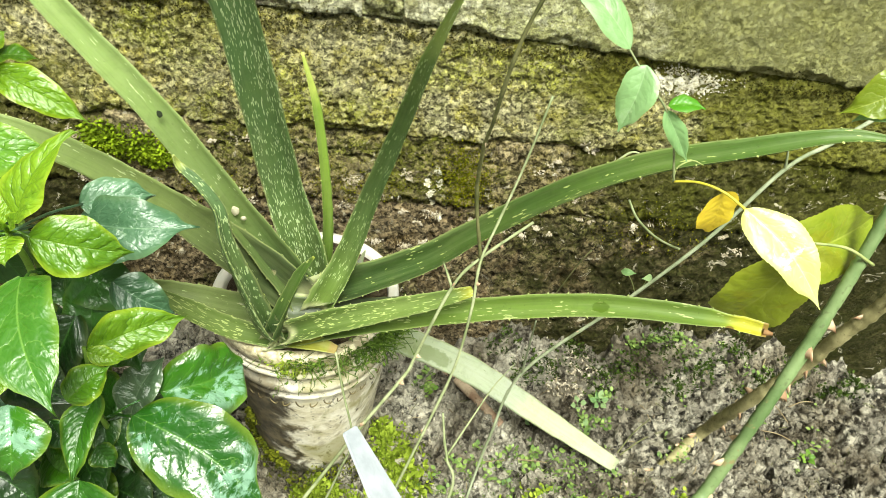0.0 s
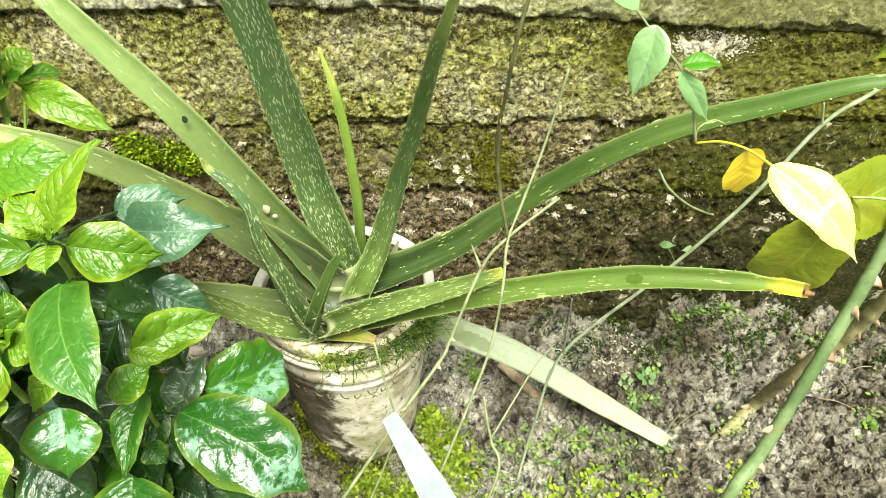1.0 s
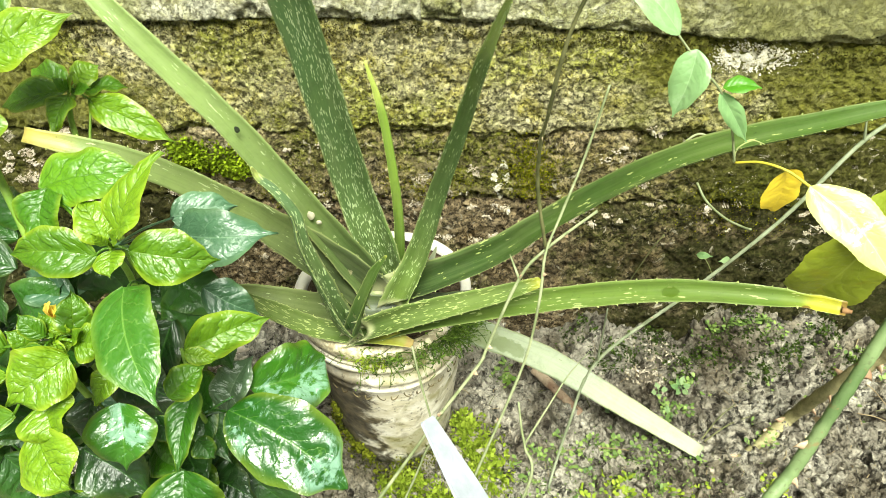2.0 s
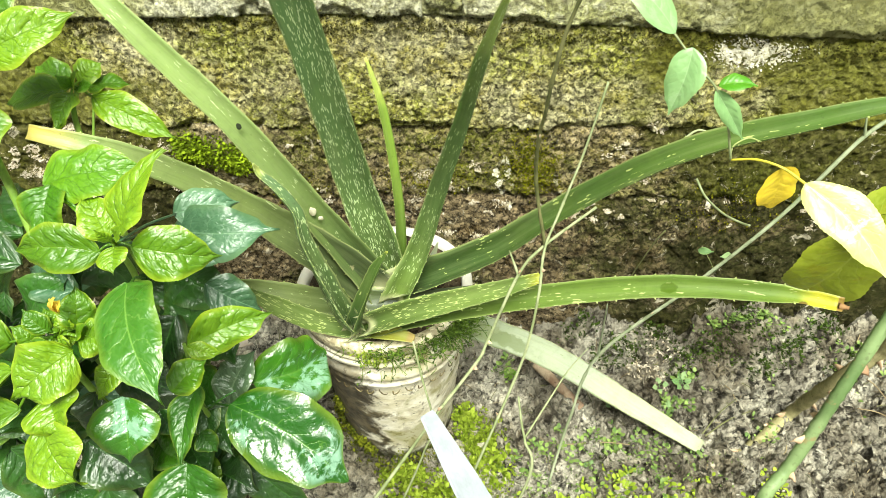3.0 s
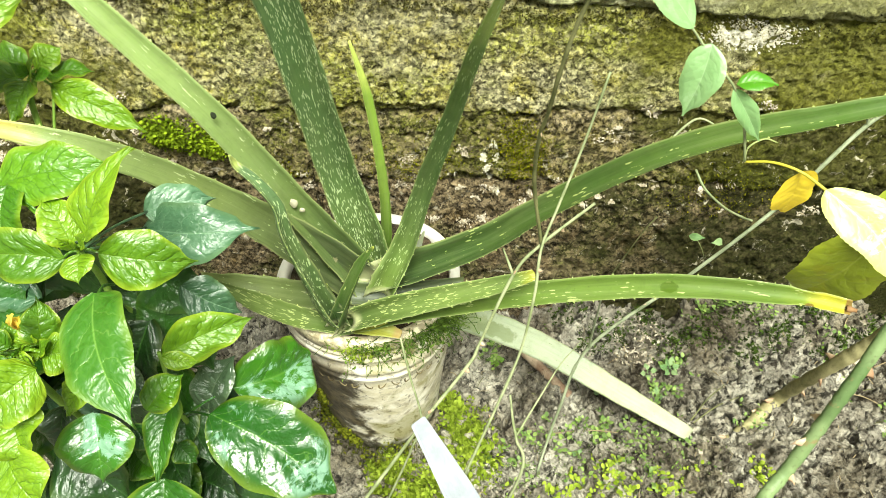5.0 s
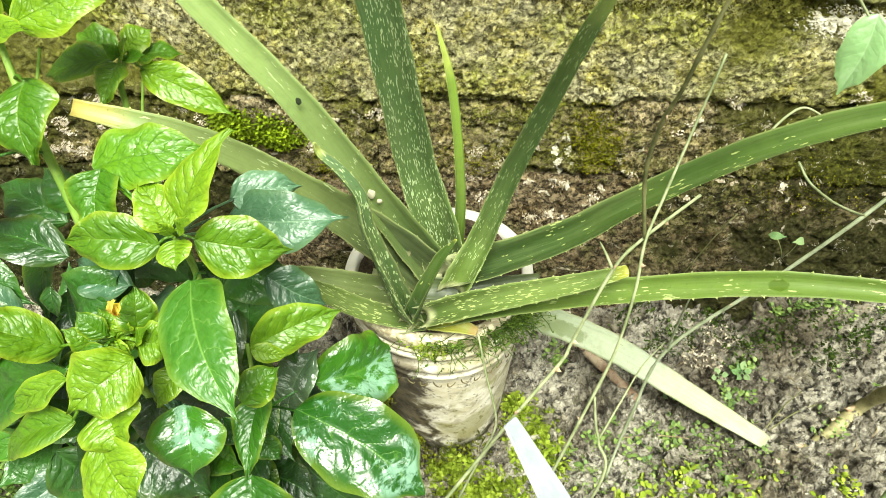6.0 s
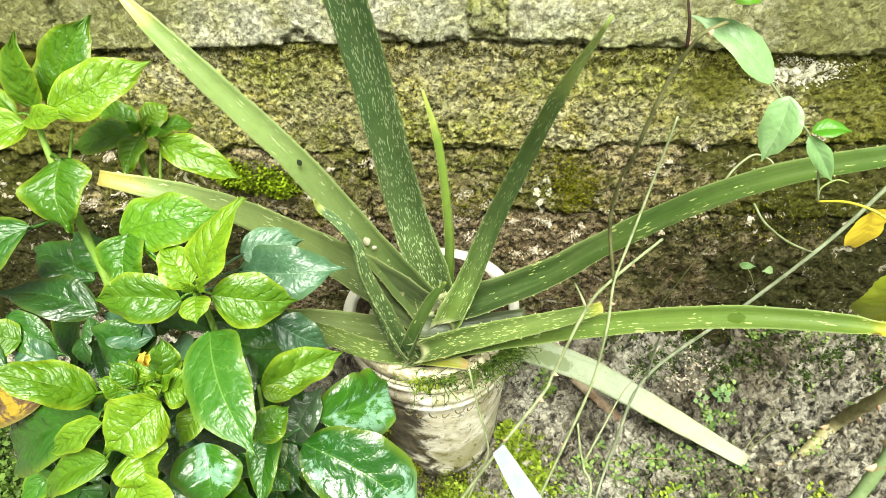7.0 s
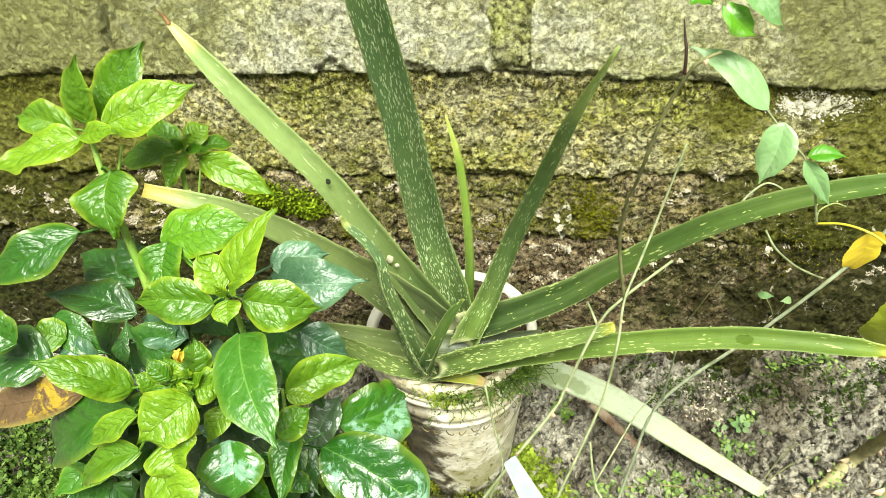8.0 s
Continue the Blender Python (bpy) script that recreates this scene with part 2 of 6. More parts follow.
    s.b.inputs["Coat Weight"].default_value = coat
    s.b.inputs["Coat Roughness"].default_value = sheen
    s.put(s.b.inputs["Coat Normal"], nrm)
    return s.done(colour, nrm, s.step(s.noise(50, 3), 0.3, 0.7, rough - 0.06, rough + 0.12), through, glow if glow is not None else s.mix(0.5, pale, colour))


def bark(name, a, b, rough=0.6, scale=60, spots=None):
    s = Shader(name, rough, 0.3)
    n = s.noise(scale, 5, stretch=(1, 1, 0.5))
    colour = s.mix(s.step(n, 0.32, 0.68), a, b)
    colour = s.mix(s.step(s.noise(scale * 6, 3), 0.55, 0.75, 0, 0.4), colour, srgb(70, 60, 44))
    if spots:
        colour = s.mix(s.step(s.noise(scale * 2.2, 4), 0.62, 0.7, 0, 0.8), colour, spots)
    return s.done(colour, s.bump(s.noise(scale * 5, 4), 0.5, 0.001))


def stone(name, pale, ochre, dark, moss, zones, seed, moss_share=0.5, white=0.0, pit=0.5):
    """Weathered, lichen-grown masonry."""
    s = Shader(name, 0.9, 0.15)
    p = s.node("VectorMath", s.place(), (seed * 1.7, seed * 0.9, seed * 2.3), operation="ADD").outputs[0]
    mp = s.node("Mapping", p)
    mp.inputs["Scale"].default_value = (1.0, 1.0, 1.1)
    p = mp.outputs[0]
    big, middle, fine = s.noise(5.5, 4, at=p), s.noise(26, 6, 0.68, at=p, warp=0.4), s.noise(120, 5, 0.7, at=p)
    swirl = s.t.nodes.new("ShaderNodeTexNoise")
    swirl.inputs["Scale"].default_value = 90
    s.put(swirl.inputs["Vector"], p)
    bent = s.mix(0.018, p, swirl.outputs[1], "ADD")
    plate, gap = s.cells(190, bent, out="Color"), s.cells(190, bent, "DISTANCE_TO_EDGE")
    shade = s.node("SeparateColor", plate).outputs[0]
    colour = s.mix(s.step(middle, 0.36, 0.6), ochre, pale)
    colour = s.mix(s.step(s.math("ADD", big, s.math("MULTIPLY", s.math("SUBTRACT", middle, 0.5), 0.6)), 0.5 - zones, 0.62, 0.0, moss_share), colour, moss)
    colour = s.mix(s.step(s.noise(70, 6, 0.72, at=p, warp=0.8), 0.53, 0.66, 0.0, 0.85 * pit), colour, dark)
    colour = s.mix(s.step(fine, 0.48, 0.68, 0.0, 0.9 * pit), colour, dark)
    colour = s.mix(s.step(s.noise(330, 3, 0.6, at=p), 0.56, 0.68, 0.0, 0.45), colour, pale)
    colour = s.mix(s.step(s.noise(240, 4, 0.7, at=p, warp=1.0), 0.56, 0.66, 0.0, 0.85 * pit), colour, dark)
    colour = s.mix(s.step(shade, 0.55, 1.0, 0.0, 0.4), colour, pale)
    colour = s.mix(s.step(shade, 0.45, 0.0, 0.0, 0.65 * pit), colour, dark)
    colour = s.mix(s.math("MULTIPLY", s.step(gap, 0.0, 0.28, 1.0, 0.0), s.step(middle, 0.42, 0.58, 0.0, 0.15 * pit)), colour, dark)
    # dark speckle in the hollows paints the small shadows between crumbs
    grain = s.noise(135, 6, 0.78, at=p, warp=0.5)
    colour = s.mix(s.step(grain, 0.555, 0.605, 0.0, 0.8 * pit), colour, dark)
    colour = s.mix(s.step(s.noise(8, 5, 0.6, at=p, warp=0.6), 0.52, 0.66, 0.0, 0.5 * pit), colour, s.mix(0.6, colour, dark))
    colour = s.mix(s.step(s.noise(30, 5, 0.7, at=p, warp=0.7), 0.52, 0.64, 0.0, 0.6 * pit), colour, s.mix(0.7, colour, dark))
    colour = s.mix(s.step(s.noise(11, 4, 0.6, at=p, warp=0.8), 0.56, 0.7, 0.0, 0.5), colour, s.mix(0.6, colour, pale))
    # mixes toward a dark moss tone at both ends of the wall, edges noisy
    east = s.node("SeparateXYZ", s.place()).outputs[0]
    mottled = s.math("ADD", s.math("ABSOLUTE", s.math("SUBTRACT", east, 0.03)), s.math("MULTIPLY", s.math("SUBTRACT", s.noise(3.4, 5, 0.65, at=p, warp=0.8), 0.5), 1.5))
    colour = s.mix(s.step(mottled, 0.28, 0.5, 0.0, 0.85), colour, s.mix(0.68, moss, dark))
    if white:
        colour = s.mix(s.step(s.noise(34, 6, 0.75, at=p, warp=1.2), 0.64 - 0.06 * white, 0.68 - 0.06 * white, 0.0, white), colour, srgb(205, 196, 172))
    b1 = s.bump(s.math("ADD", s.math("MULTIPLY", shade, 0.5), s.math("MULTIPLY", s.step(grain, 0.46, 0.64, 1.0, 0.0), 1.2)), 0.9, 0.004, s.bump(fine, 0.9, 0.005))
    b2 = s.bump(middle, 0.7, 0.008, b1)
    return s.done(colour, s.bump(s.noise(600, 2, at=p), 0.6, 0.002, b2))


def soil(name, pale, brown, dark, scale=1.0, red=0.0):
    """Crumbly earth: lumps with dark gaps between them."""
    s = Shader(name, 0.92, 0.2)
    p = s.place()
    swirl = s.t.nodes.new("ShaderNodeTexNoise")
    swirl.inputs["Scale"].default_value, swirl.inputs["Detail"].default_value = 60 * scale, 4
    s.put(swirl.inputs["Vector"], p)
    bent = s.mix(0.010 / scale, p, swirl.outputs[1], "ADD")
    a, b, c = s.noise(9 * scale, 5, 0.6), s.noise(48 * scale, 6, 0.7, warp=0.3), s.noise(210 * scale, 5, 0.7)
    lump, gap = s.node("SeparateColor", s.cells(62 * scale, bent, out="Color")).outputs[0], s.cells(62 * scale, bent, "DISTANCE_TO_EDGE")
    small, slit = s.node("SeparateColor", s.cells(230 * scale, bent, out="Color")).outputs[0], s.cells(230 * scale, bent, "DISTANCE_TO_EDGE")
    colour = s.mix(s.step(a, 0.35, 0.65), brown, pale)
    colour = s.mix(s.step(lump, 0.5, 1.0, 0.0, 0.35), colour, pale)
    colour = s.mix(s.step(lump, 0.4, 0.0, 0.0, 0.45), colour, dark)
    colour = s.mix(s.step(small, 0.65, 1.0, 0.0, 0.2), colour, pale)
    colour = s.mix(s.step(b, 0.5, 0.62, 0.0, 0.9), colour, dark)
    colour = s.mix(s.step(c, 0.54, 0.68, 0.0, 0.32), colour, dark)
    colour = s.mix(s.step(gap, 0.0, 0.12, 0.3, 0.0), colour, dark)
    colour = s.mix(s.step(s.noise(130 * scale, 4, 0.7), 0.6, 0.7, 0.0, 0.35), colour, pale)
    colour = s.mix(s.step(s.noise(6.5 * scale, 5, 0.65, warp=0.5), 0.45, 0.6, 0.0, 0.7), colour, s.mix(0.7, colour, srgb(72, 61, 46)))
    if red:
        colour = s.mix(s.step(s.noise(16, 4), 0.45, 0.65, 0.0, red), colour, srgb(96, 70, 52))
    b1 = s.bump(s.math("ADD", c, s.math("MULTIPLY", s.step(slit, 0.0, 0.2), 0.5)), 0.7, 0.005)
    b2 = s.bump(s.math("ADD", s.step(gap, 0.0, 0.3), s.math("MULTIPLY", lump, 0.6)), 0.9, 0.006, b1)
    return s.done(colour, s.bump(b, 0.9, 0.012, b2), s.step(a, 0.4, 0.7, 0.6, 0.95))


def plain_tint(name, a, b, rough=0.6, scale=80, spec=0.3, through=0.0):
    s = Shader(name, rough, spec)
    colour = s.mix(s.step(s.math("ADD", s.math("MULTIPLY", s.noise(scale, 4), 0.7), s.math("MULTIPLY", s.node("NewGeometry").outputs["Random Per Island"], 0.3)), 0.3, 0.7), a, b)
    return s.done(colour, s.bump(s.noise(scale * 4, 3), 0.4, 0.001), None, through)


ALOE_DARK = aloe_skin("aloe_dark_spotted", srgb(76, 98, 46), srgb(90, 122, 72), srgb(140, 168, 106), 0.82, 0.95, srgb(196, 212, 164), fine=1.7)
# tip colour lightened in place of light bounced up from the ground
ALOE_STREAK = aloe_skin("aloe_dark_streaked", srgb(96, 118, 52), srgb(88, 114, 62), srgb(150, 168, 92), 0.78, 0.72, srgb(170, 188, 132), fine=1.5)
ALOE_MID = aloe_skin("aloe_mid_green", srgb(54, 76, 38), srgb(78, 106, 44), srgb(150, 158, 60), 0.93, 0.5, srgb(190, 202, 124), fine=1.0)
# low tone of the next two skins darkened as shade inside the rosette
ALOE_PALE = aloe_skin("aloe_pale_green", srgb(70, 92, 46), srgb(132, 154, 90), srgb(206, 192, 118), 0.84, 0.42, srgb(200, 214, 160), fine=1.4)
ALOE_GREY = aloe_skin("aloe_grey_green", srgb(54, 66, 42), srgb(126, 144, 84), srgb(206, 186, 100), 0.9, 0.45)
ALOE_BLEACHED = aloe_skin("aloe_bleached", srgb(122, 134, 106), srgb(170, 178, 154), srgb(186, 192, 158), 0.6, 0.1, srgb(110, 124, 84), marks=((0.2, 0.1, 0.2, 0.7, srgb(122, 132, 92)), (0.36, 0.2, 0.07, 0.6, srgb(112, 124, 84))))
ALOE_YELLOW = aloe_skin("aloe_yellow_tip", srgb(70, 92, 40), srgb(104, 130, 54), srgb(176, 172, 52), 0.80, 0.55, srgb(190, 200, 134), fine=1.1, marks=((0.68, 0.0, 0.012, 0.45, srgb(74, 98, 16)), (0.895, 1.0, 0.012, 0.5, srgb(104, 72, 36)), (1.0, 0.0, 0.016, 2.5, srgb(112, 78, 48))))
ALOE_FRONT = aloe_skin("aloe_front_leaf", srgb(76, 96, 44), srgb(108, 130, 64), srgb(160, 162, 56), 0.9, 0.8, srgb(184, 196, 126), fine=1.5)
ALOE_NARROW = aloe_skin("aloe_narrow_leaf", srgb(66, 88, 46), srgb(76, 102, 60), srgb(168, 178, 100), 0.78, 0.9, srgb(170, 188, 136), fine=1.8)
ALOE_SHORT = aloe_skin("aloe_short_leaf", srgb(70, 84, 46), srgb(108, 122, 70), srgb(126, 134, 78), 0.9, 0.5)
# dark tone stands for the shadow between the leaf bases
ALOE_SHADED_SHEATH = aloe_skin("aloe_shaded_sheath", srgb(70, 80, 52), srgb(62, 74, 46), srgb(84, 94, 60), 0.9, 0.2)
ALOE_LIME = aloe_skin("aloe_young_lime", srgb(84, 110, 40), srgb(132, 162, 62), srgb(180, 194, 92), 0.75, 0.2)
ALOE_DRY = aloe_skin("aloe_withered", srgb(116, 126, 44), srgb(140, 140, 50), srgb(150, 124, 66), 0.85, 0.05)
TOOTH = plain_tint("aloe_tooth", srgb(150, 166, 90), srgb(186, 194, 120), 0.4)
TIP_DRY = plain_tint("dry_tip", srgb(164, 128, 84), srgb(112, 80, 54), 0.8)
CHILLI_YOUNG = leaf_skin("chilli_leaf_young", srgb(70, 116, 8), srgb(124, 162, 22), srgb(36, 88, 6), 0.4, 0.24, coat=0.5, edge=0.5, relief=0.95, veins=0.48, net=0.36, sheen=0.34)
CHILLI_MID = leaf_skin("chilli_leaf_green", srgb(26, 78, 8), srgb(70, 124, 20), srgb(14, 54, 8), 0.4, 0.2, coat=0.6, relief=0.85, veins=0.4, net=0.3, edge=0.4, sheen=0.33)
CHILLI_FRESH = leaf_skin("chilli_leaf_fresh", srgb(52, 106, 10), srgb(102, 152, 28), srgb(22, 74, 8), 0.4, 0.26, coat=0.5, relief=0.9, veins=0.44, net=0.34, edge=0.45, sheen=0.34)
CHILLI_DARK = leaf_skin("chilli_leaf_dark", srgb(16, 46, 8), srgb(50, 100, 24), srgb(62, 108, 34), 0.4, 0.05, coat=0.6, drops=0.2, edge=0.1, veins=0.3, net=0.15, relief=0.7, sheen=0.3)
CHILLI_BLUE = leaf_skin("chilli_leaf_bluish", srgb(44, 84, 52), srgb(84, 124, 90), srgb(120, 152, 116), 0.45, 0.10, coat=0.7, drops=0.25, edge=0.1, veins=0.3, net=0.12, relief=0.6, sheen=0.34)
# pale blotches: some residue, and sky sheen painted into the colour
CHILLI_PATCHED = leaf_skin("chilli_leaf_residue_and_sheen", srgb(24, 78, 10), srgb(56, 112, 20), srgb(96, 142, 50), 0.34, 0.15, coat=0.75, sheen=0.26, blotch=0.72, blotch_colour=srgb(142, 182, 158), drops=0.25, veins=0.35, relief=0.6)
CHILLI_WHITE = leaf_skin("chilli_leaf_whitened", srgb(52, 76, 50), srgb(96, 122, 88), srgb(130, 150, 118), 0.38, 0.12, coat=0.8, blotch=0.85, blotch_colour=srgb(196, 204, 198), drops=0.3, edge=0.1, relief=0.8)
CHILLI_LARGE = leaf_skin("chilli_leaf_large", srgb(52, 108, 20), srgb(94, 146, 44), srgb(134, 176, 84), 0.38, 0.2, coat=0.6, relief=0.75, veins=0.3, net=0.08, edge=0.3, sheen=0.33)
CHILLI_PETAL = leaf_skin("chilli_flower", srgb(226, 200, 40), srgb(240, 206, 110), srgb(240, 190, 140), 0.5, 0.3, relief=0.4, edge=0.0)
ROSE_LEAF = leaf_skin("vine_leaf", srgb(104, 152, 84), srgb(150, 190, 128), srgb(184, 212, 164), 0.42, 0.35, coat=0.6, veins=0.1, relief=0.3, edge=0.1, sheen=0.34, blotch=0.3, blotch_colour=srgb(190, 214, 176))
ROSE_GREEN = leaf_skin("vine_leaf_bright", srgb(70, 140, 20), srgb(110, 170, 40), srgb(150, 190, 90), 0.34, 0.35, veins=0.06, relief=0.3, coat=0.5, edge=0.1, blotch=0.7, blotch_colour=srgb(150, 190, 120))
# whitish blotches paint the strongly lit, overexposed part of the leaflet
ROSE_YELLOW = leaf_skin("rose_leaf_yellow", srgb(196, 206, 84), srgb(218, 224, 140), srgb(230, 234, 186), 0.42, 0.14, veins=0.1, relief=0.25, blotch=0.85, blotch_colour=srgb(228, 232, 204), coat=0.4, edge=0.0, sheen=0.3)
ROSE_AMBER = leaf_skin("rose_leaf_amber", srgb(222, 190, 30), srgb(236, 210, 70), srgb(216, 176, 50), 0.45, 0.2, veins=0.05, relief=0.3, edge=0.0, blotch=0.3, blotch_colour=srgb(196, 160, 40))
ROSE_OLIVE = leaf_skin("rose_leaf_olive", srgb(112, 132, 20), srgb(156, 168, 50), srgb(178, 188, 90), 0.38, 0.28, veins=0.2, net=0.1, relief=0.45, blotch=0.4, blotch_colour=srgb(150, 144, 30), coat=0.2, edge=0.2)
LEAF_BROWN = leaf_skin("fallen_leaf_brown", srgb(70, 52, 34), srgb(108, 84, 56), srgb(60, 44, 26), 0.5, 0.03, blotch=0.6, blotch_colour=srgb(190, 160, 30))
LEAF_DEAD = leaf_skin("dead_leaf", srgb(58, 48, 36), srgb(120, 106, 84), srgb(50, 40, 28), 0.7, 0.03, blotch=0.4, blotch_colour=srgb(150, 136, 112), edge=0.0)
LEAF_WHITE = leaf_skin("fallen_leaf_bleached", srgb(200, 200, 190), srgb(226, 226, 220), srgb(190, 190, 176), 0.6, 0.1)
STEM_GREEN = bark("green_stem", srgb(112, 148, 56), srgb(140, 172, 76), 0.45)
STEM_ROSE = bark("rose_cane", srgb(88, 112, 66), srgb(128, 148, 100), 0.5, 34, srgb(138, 122, 84))
STEM_BROWN = bark("old_rose_cane", srgb(124, 118, 80), srgb(172, 164, 120), 0.7, 60, srgb(104, 92, 60))
TWIG_PALE = bark("pale_twig", srgb(126, 136, 94), srgb(164, 171, 131), 0.6, 90)
TWIG_GREEN = bark("green_twig", srgb(126, 142, 78), srgb(164, 172, 112), 0.55, 80)
TWIG_BROWN = bark("brown_twig", srgb(88, 92, 54), srgb(130, 130, 86), 0.65, 90)
TWIG_GREY = bark("grey_green_rod", srgb(130, 140, 108), srgb(168, 176, 146), 0.5, 60)
THORN = plain_tint("thorn", srgb(220, 196, 166), srgb(160, 122, 92), 0.5)
WALL_TOP = stone("wall_top_course", srgb(242, 239, 214), srgb(218, 215, 160), srgb(110, 106, 70), srgb(192, 196, 104), 0.03, 1.0, 0.58, 0.1, 0.75)
WALL_MID = stone("wall_middle_course", srgb(234, 226, 180), srgb(198, 188, 98), srgb(56, 52, 27), srgb(176, 180, 56), 0.06, 2.0, 0.85, 0.18, 1.0)
WALL_JOINT = stone("wall_joint", srgb(222, 220, 170), srgb(186, 188, 110), srgb(74, 72, 44), srgb(186, 192, 84), 0.05, 4.0, 0.7, 0.1, 0.9)
WALL_LOW = stone("wall_low_course", srgb(204, 186, 146), srgb(146, 134, 74), srgb(33, 30, 17), srgb(124, 130, 30), 0.07, 3.0, 0.9, 0.85, 1.0)
POT_SOIL = soil("pot_soil", srgb(122, 108, 84), srgb(68, 58, 43), srgb(20, 17, 12), 1.0, 0.2)
FOOTING = stone("wall_footing", srgb(184, 164, 128), srgb(112, 94, 60), srgb(18, 16, 10), srgb(82, 90, 22), 0.04, 5.0, 0.8, 0.75, 1.0)
EARTH = soil("garden_soil", srgb(226, 219, 200), srgb(150, 139, 116), srgb(18, 15, 11))
CLOD = plain_tint("soil_clod", srgb(150, 142, 122), srgb(62, 57, 46), 0.95, 70, 0.1)
PEBBLE = plain_tint("pale_grit", srgb(190, 182, 168), srgb(150, 138, 120), 0.8, 60)
FLAKE = plain_tint("white_lichen", srgb(206, 196, 178), srgb(150, 138, 112), 0.9, 60)
PLASTER = plain_tint("white_crust", srgb(224, 220, 206), srgb(176, 170, 140), 0.9, 90)
MOSS = plain_tint("yellow_green_moss", srgb(178, 196, 74), srgb(120, 142, 34), 0.7, 60, 0.2, 0.25)
MOSS_WALL = plain_tint("wall_moss", srgb(158, 182, 34), srgb(96, 116, 16), 0.8, 60, 0.2, 0.2)
MOSS_FILM = plain_tint("moss_film", srgb(138, 138, 24), srgb(88, 92, 14), 0.85, 60, 0.1)
MOSS_DARK = plain_tint("dark_moss", srgb(84, 106, 40), srgb(50, 66, 22), 0.8, 60, 0.2, 0.15)
CORNER_GREEN = plain_tint("corner_weeds", srgb(126, 156, 70), srgb(48, 74, 28), 0.6, 50, 0.3, 0.2)
MOSS_FLANK = plain_tint("flank_moss", srgb(134, 140, 34), srgb(70, 80, 20), 0.8, 60, 0.2, 0.15)
MOSS_SEAM = plain_tint("seam_moss", srgb(98, 94, 36), srgb(46, 44, 20), 0.9, 60, 0.1)
MOSS_RIM = plain_tint("rim_moss", srgb(112, 140, 52), srgb(52, 76, 26), 0.8, 60, 0.2, 0.15)
WEED = plain_tint("small_weeds", srgb(156, 180, 98), srgb(96, 124, 62), 0.5, 60, 0.3, 0.25)
STRAW = plain_tint("dry_straw", srgb(176, 160, 124), srgb(120, 104, 78), 0.8, 60)
WHITE_STRIP = plain_tint("white_plastic", srgb(192, 197, 206), srgb(158, 164, 174), 0.45, 45)


def pot_skin():
    s = Shader("stained_cream_pot", 0.55, 0.4)
    c = s.node("SeparateXYZ", s.place())
    x, z = c.outputs[0], c.outputs[2]
    streak = s.noise(1, 5, 0.65, stretch=(26, 26, 44))
    rough = s.noise(26, 6, 0.7, warp=0.5)
    colour = s.mix(s.step(streak, 0.3, 0.66), srgb(206, 196, 166), srgb(242, 236, 220))
    colour = s.mix(s.step(rough, 0.5, 0.62, 0.0, 0.6), colour, srgb(150, 138, 108))
    colour = s.mix(s.step(s.noise(80, 5, 0.7), 0.56, 0.66, 0.0, 0.8), colour, srgb(76, 66, 44))
    colour = s.mix(s.step(s.noise(11, 4, warp=0.3), 0.56, 0.66, 0.0, 0.6), colour, srgb(140, 134, 62))
    # soil splashed over the foot; the shrub's shade painted into the stained flank
    shaded_stain = s.math("ADD", s.math("MULTIPLY", s.math("ADD", x, 0.022), -20.0), s.math("MULTIPLY", s.math("SUBTRACT", rough, 0.5), 3.6))
    shaded_stain = s.math("MULTIPLY", s.step(shaded_stain, -0.5, 0.15), s.step(z, 0.262, 0.225, 0.12, 1.0))
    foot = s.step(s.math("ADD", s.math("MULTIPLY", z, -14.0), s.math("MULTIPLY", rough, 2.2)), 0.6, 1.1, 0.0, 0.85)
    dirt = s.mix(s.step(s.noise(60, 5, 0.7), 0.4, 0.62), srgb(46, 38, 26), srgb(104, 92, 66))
    # the dirt colour also serves as the painted shade on the flank
    colour = s.mix(s.math("MAXIMUM", s.math("MULTIPLY", shaded_stain, 0.92), foot), colour, dirt)
    return s.done(colour, s.bump(s.noise(140, 4), 0.5, 0.0015, s.bump(rough, 0.5, 0.004)), s.step(streak, 0.3, 0.7, 0.4, 0.75))


GRIME = plain_tint("dirt_in_moulding", srgb(92, 80, 54), srgb(150, 138, 100), 0.8)
POT = pot_skin()


def rim_skin():
    s = Shader("white_rim_with_dirt", 0.45, 0.4)
    y = s.node("SeparateXYZ", s.place()).outputs[1]
    grime = s.math("ADD", s.math("MULTIPLY", y, -5.0), s.math("MULTIPLY", s.noise(30, 5, 0.7), 0.9))
    colour = s.mix(s.step(grime, 1.45, 1.75, 0.0, 0.85), s.mix(s.noise(70, 4), srgb(238, 236, 230), srgb(220, 214, 198)), s.mix(s.step(s.noise(90, 5, 0.7), 0.4, 0.6), srgb(230, 220, 180), srgb(150, 134, 92)))
    return s.done(colour, s.bump(s.noise(120, 4), 0.4, 0.001))


RIM_WHITE = rim_skin()


# ---- wall and ground ----
FACES = []


def relief(x, z, size, seed, rough):
    """Crumbs on gentle bulges, with small pits."""
    h = rugged(x, z * 0.8, size * 2.5, 3, seed, 0.6) * 0.5 + rugged(x, z * 0.75, 0.010, 3, seed + 17, 0.85) * 0.45
    return (h - np.maximum(0, rugged(x, z * 0.75, 0.011, 3, seed + 31, 0.8) - 0.5) * 1.5) * rough


def settled(x, z):
    """How far the masonry has sunk: the upper seam drops toward the rose canes."""
    return -np.clip((x - 0.03) * 0.06, 0, 0.05) * np.clip((z - 0.44) / 0.14, 0, 1)


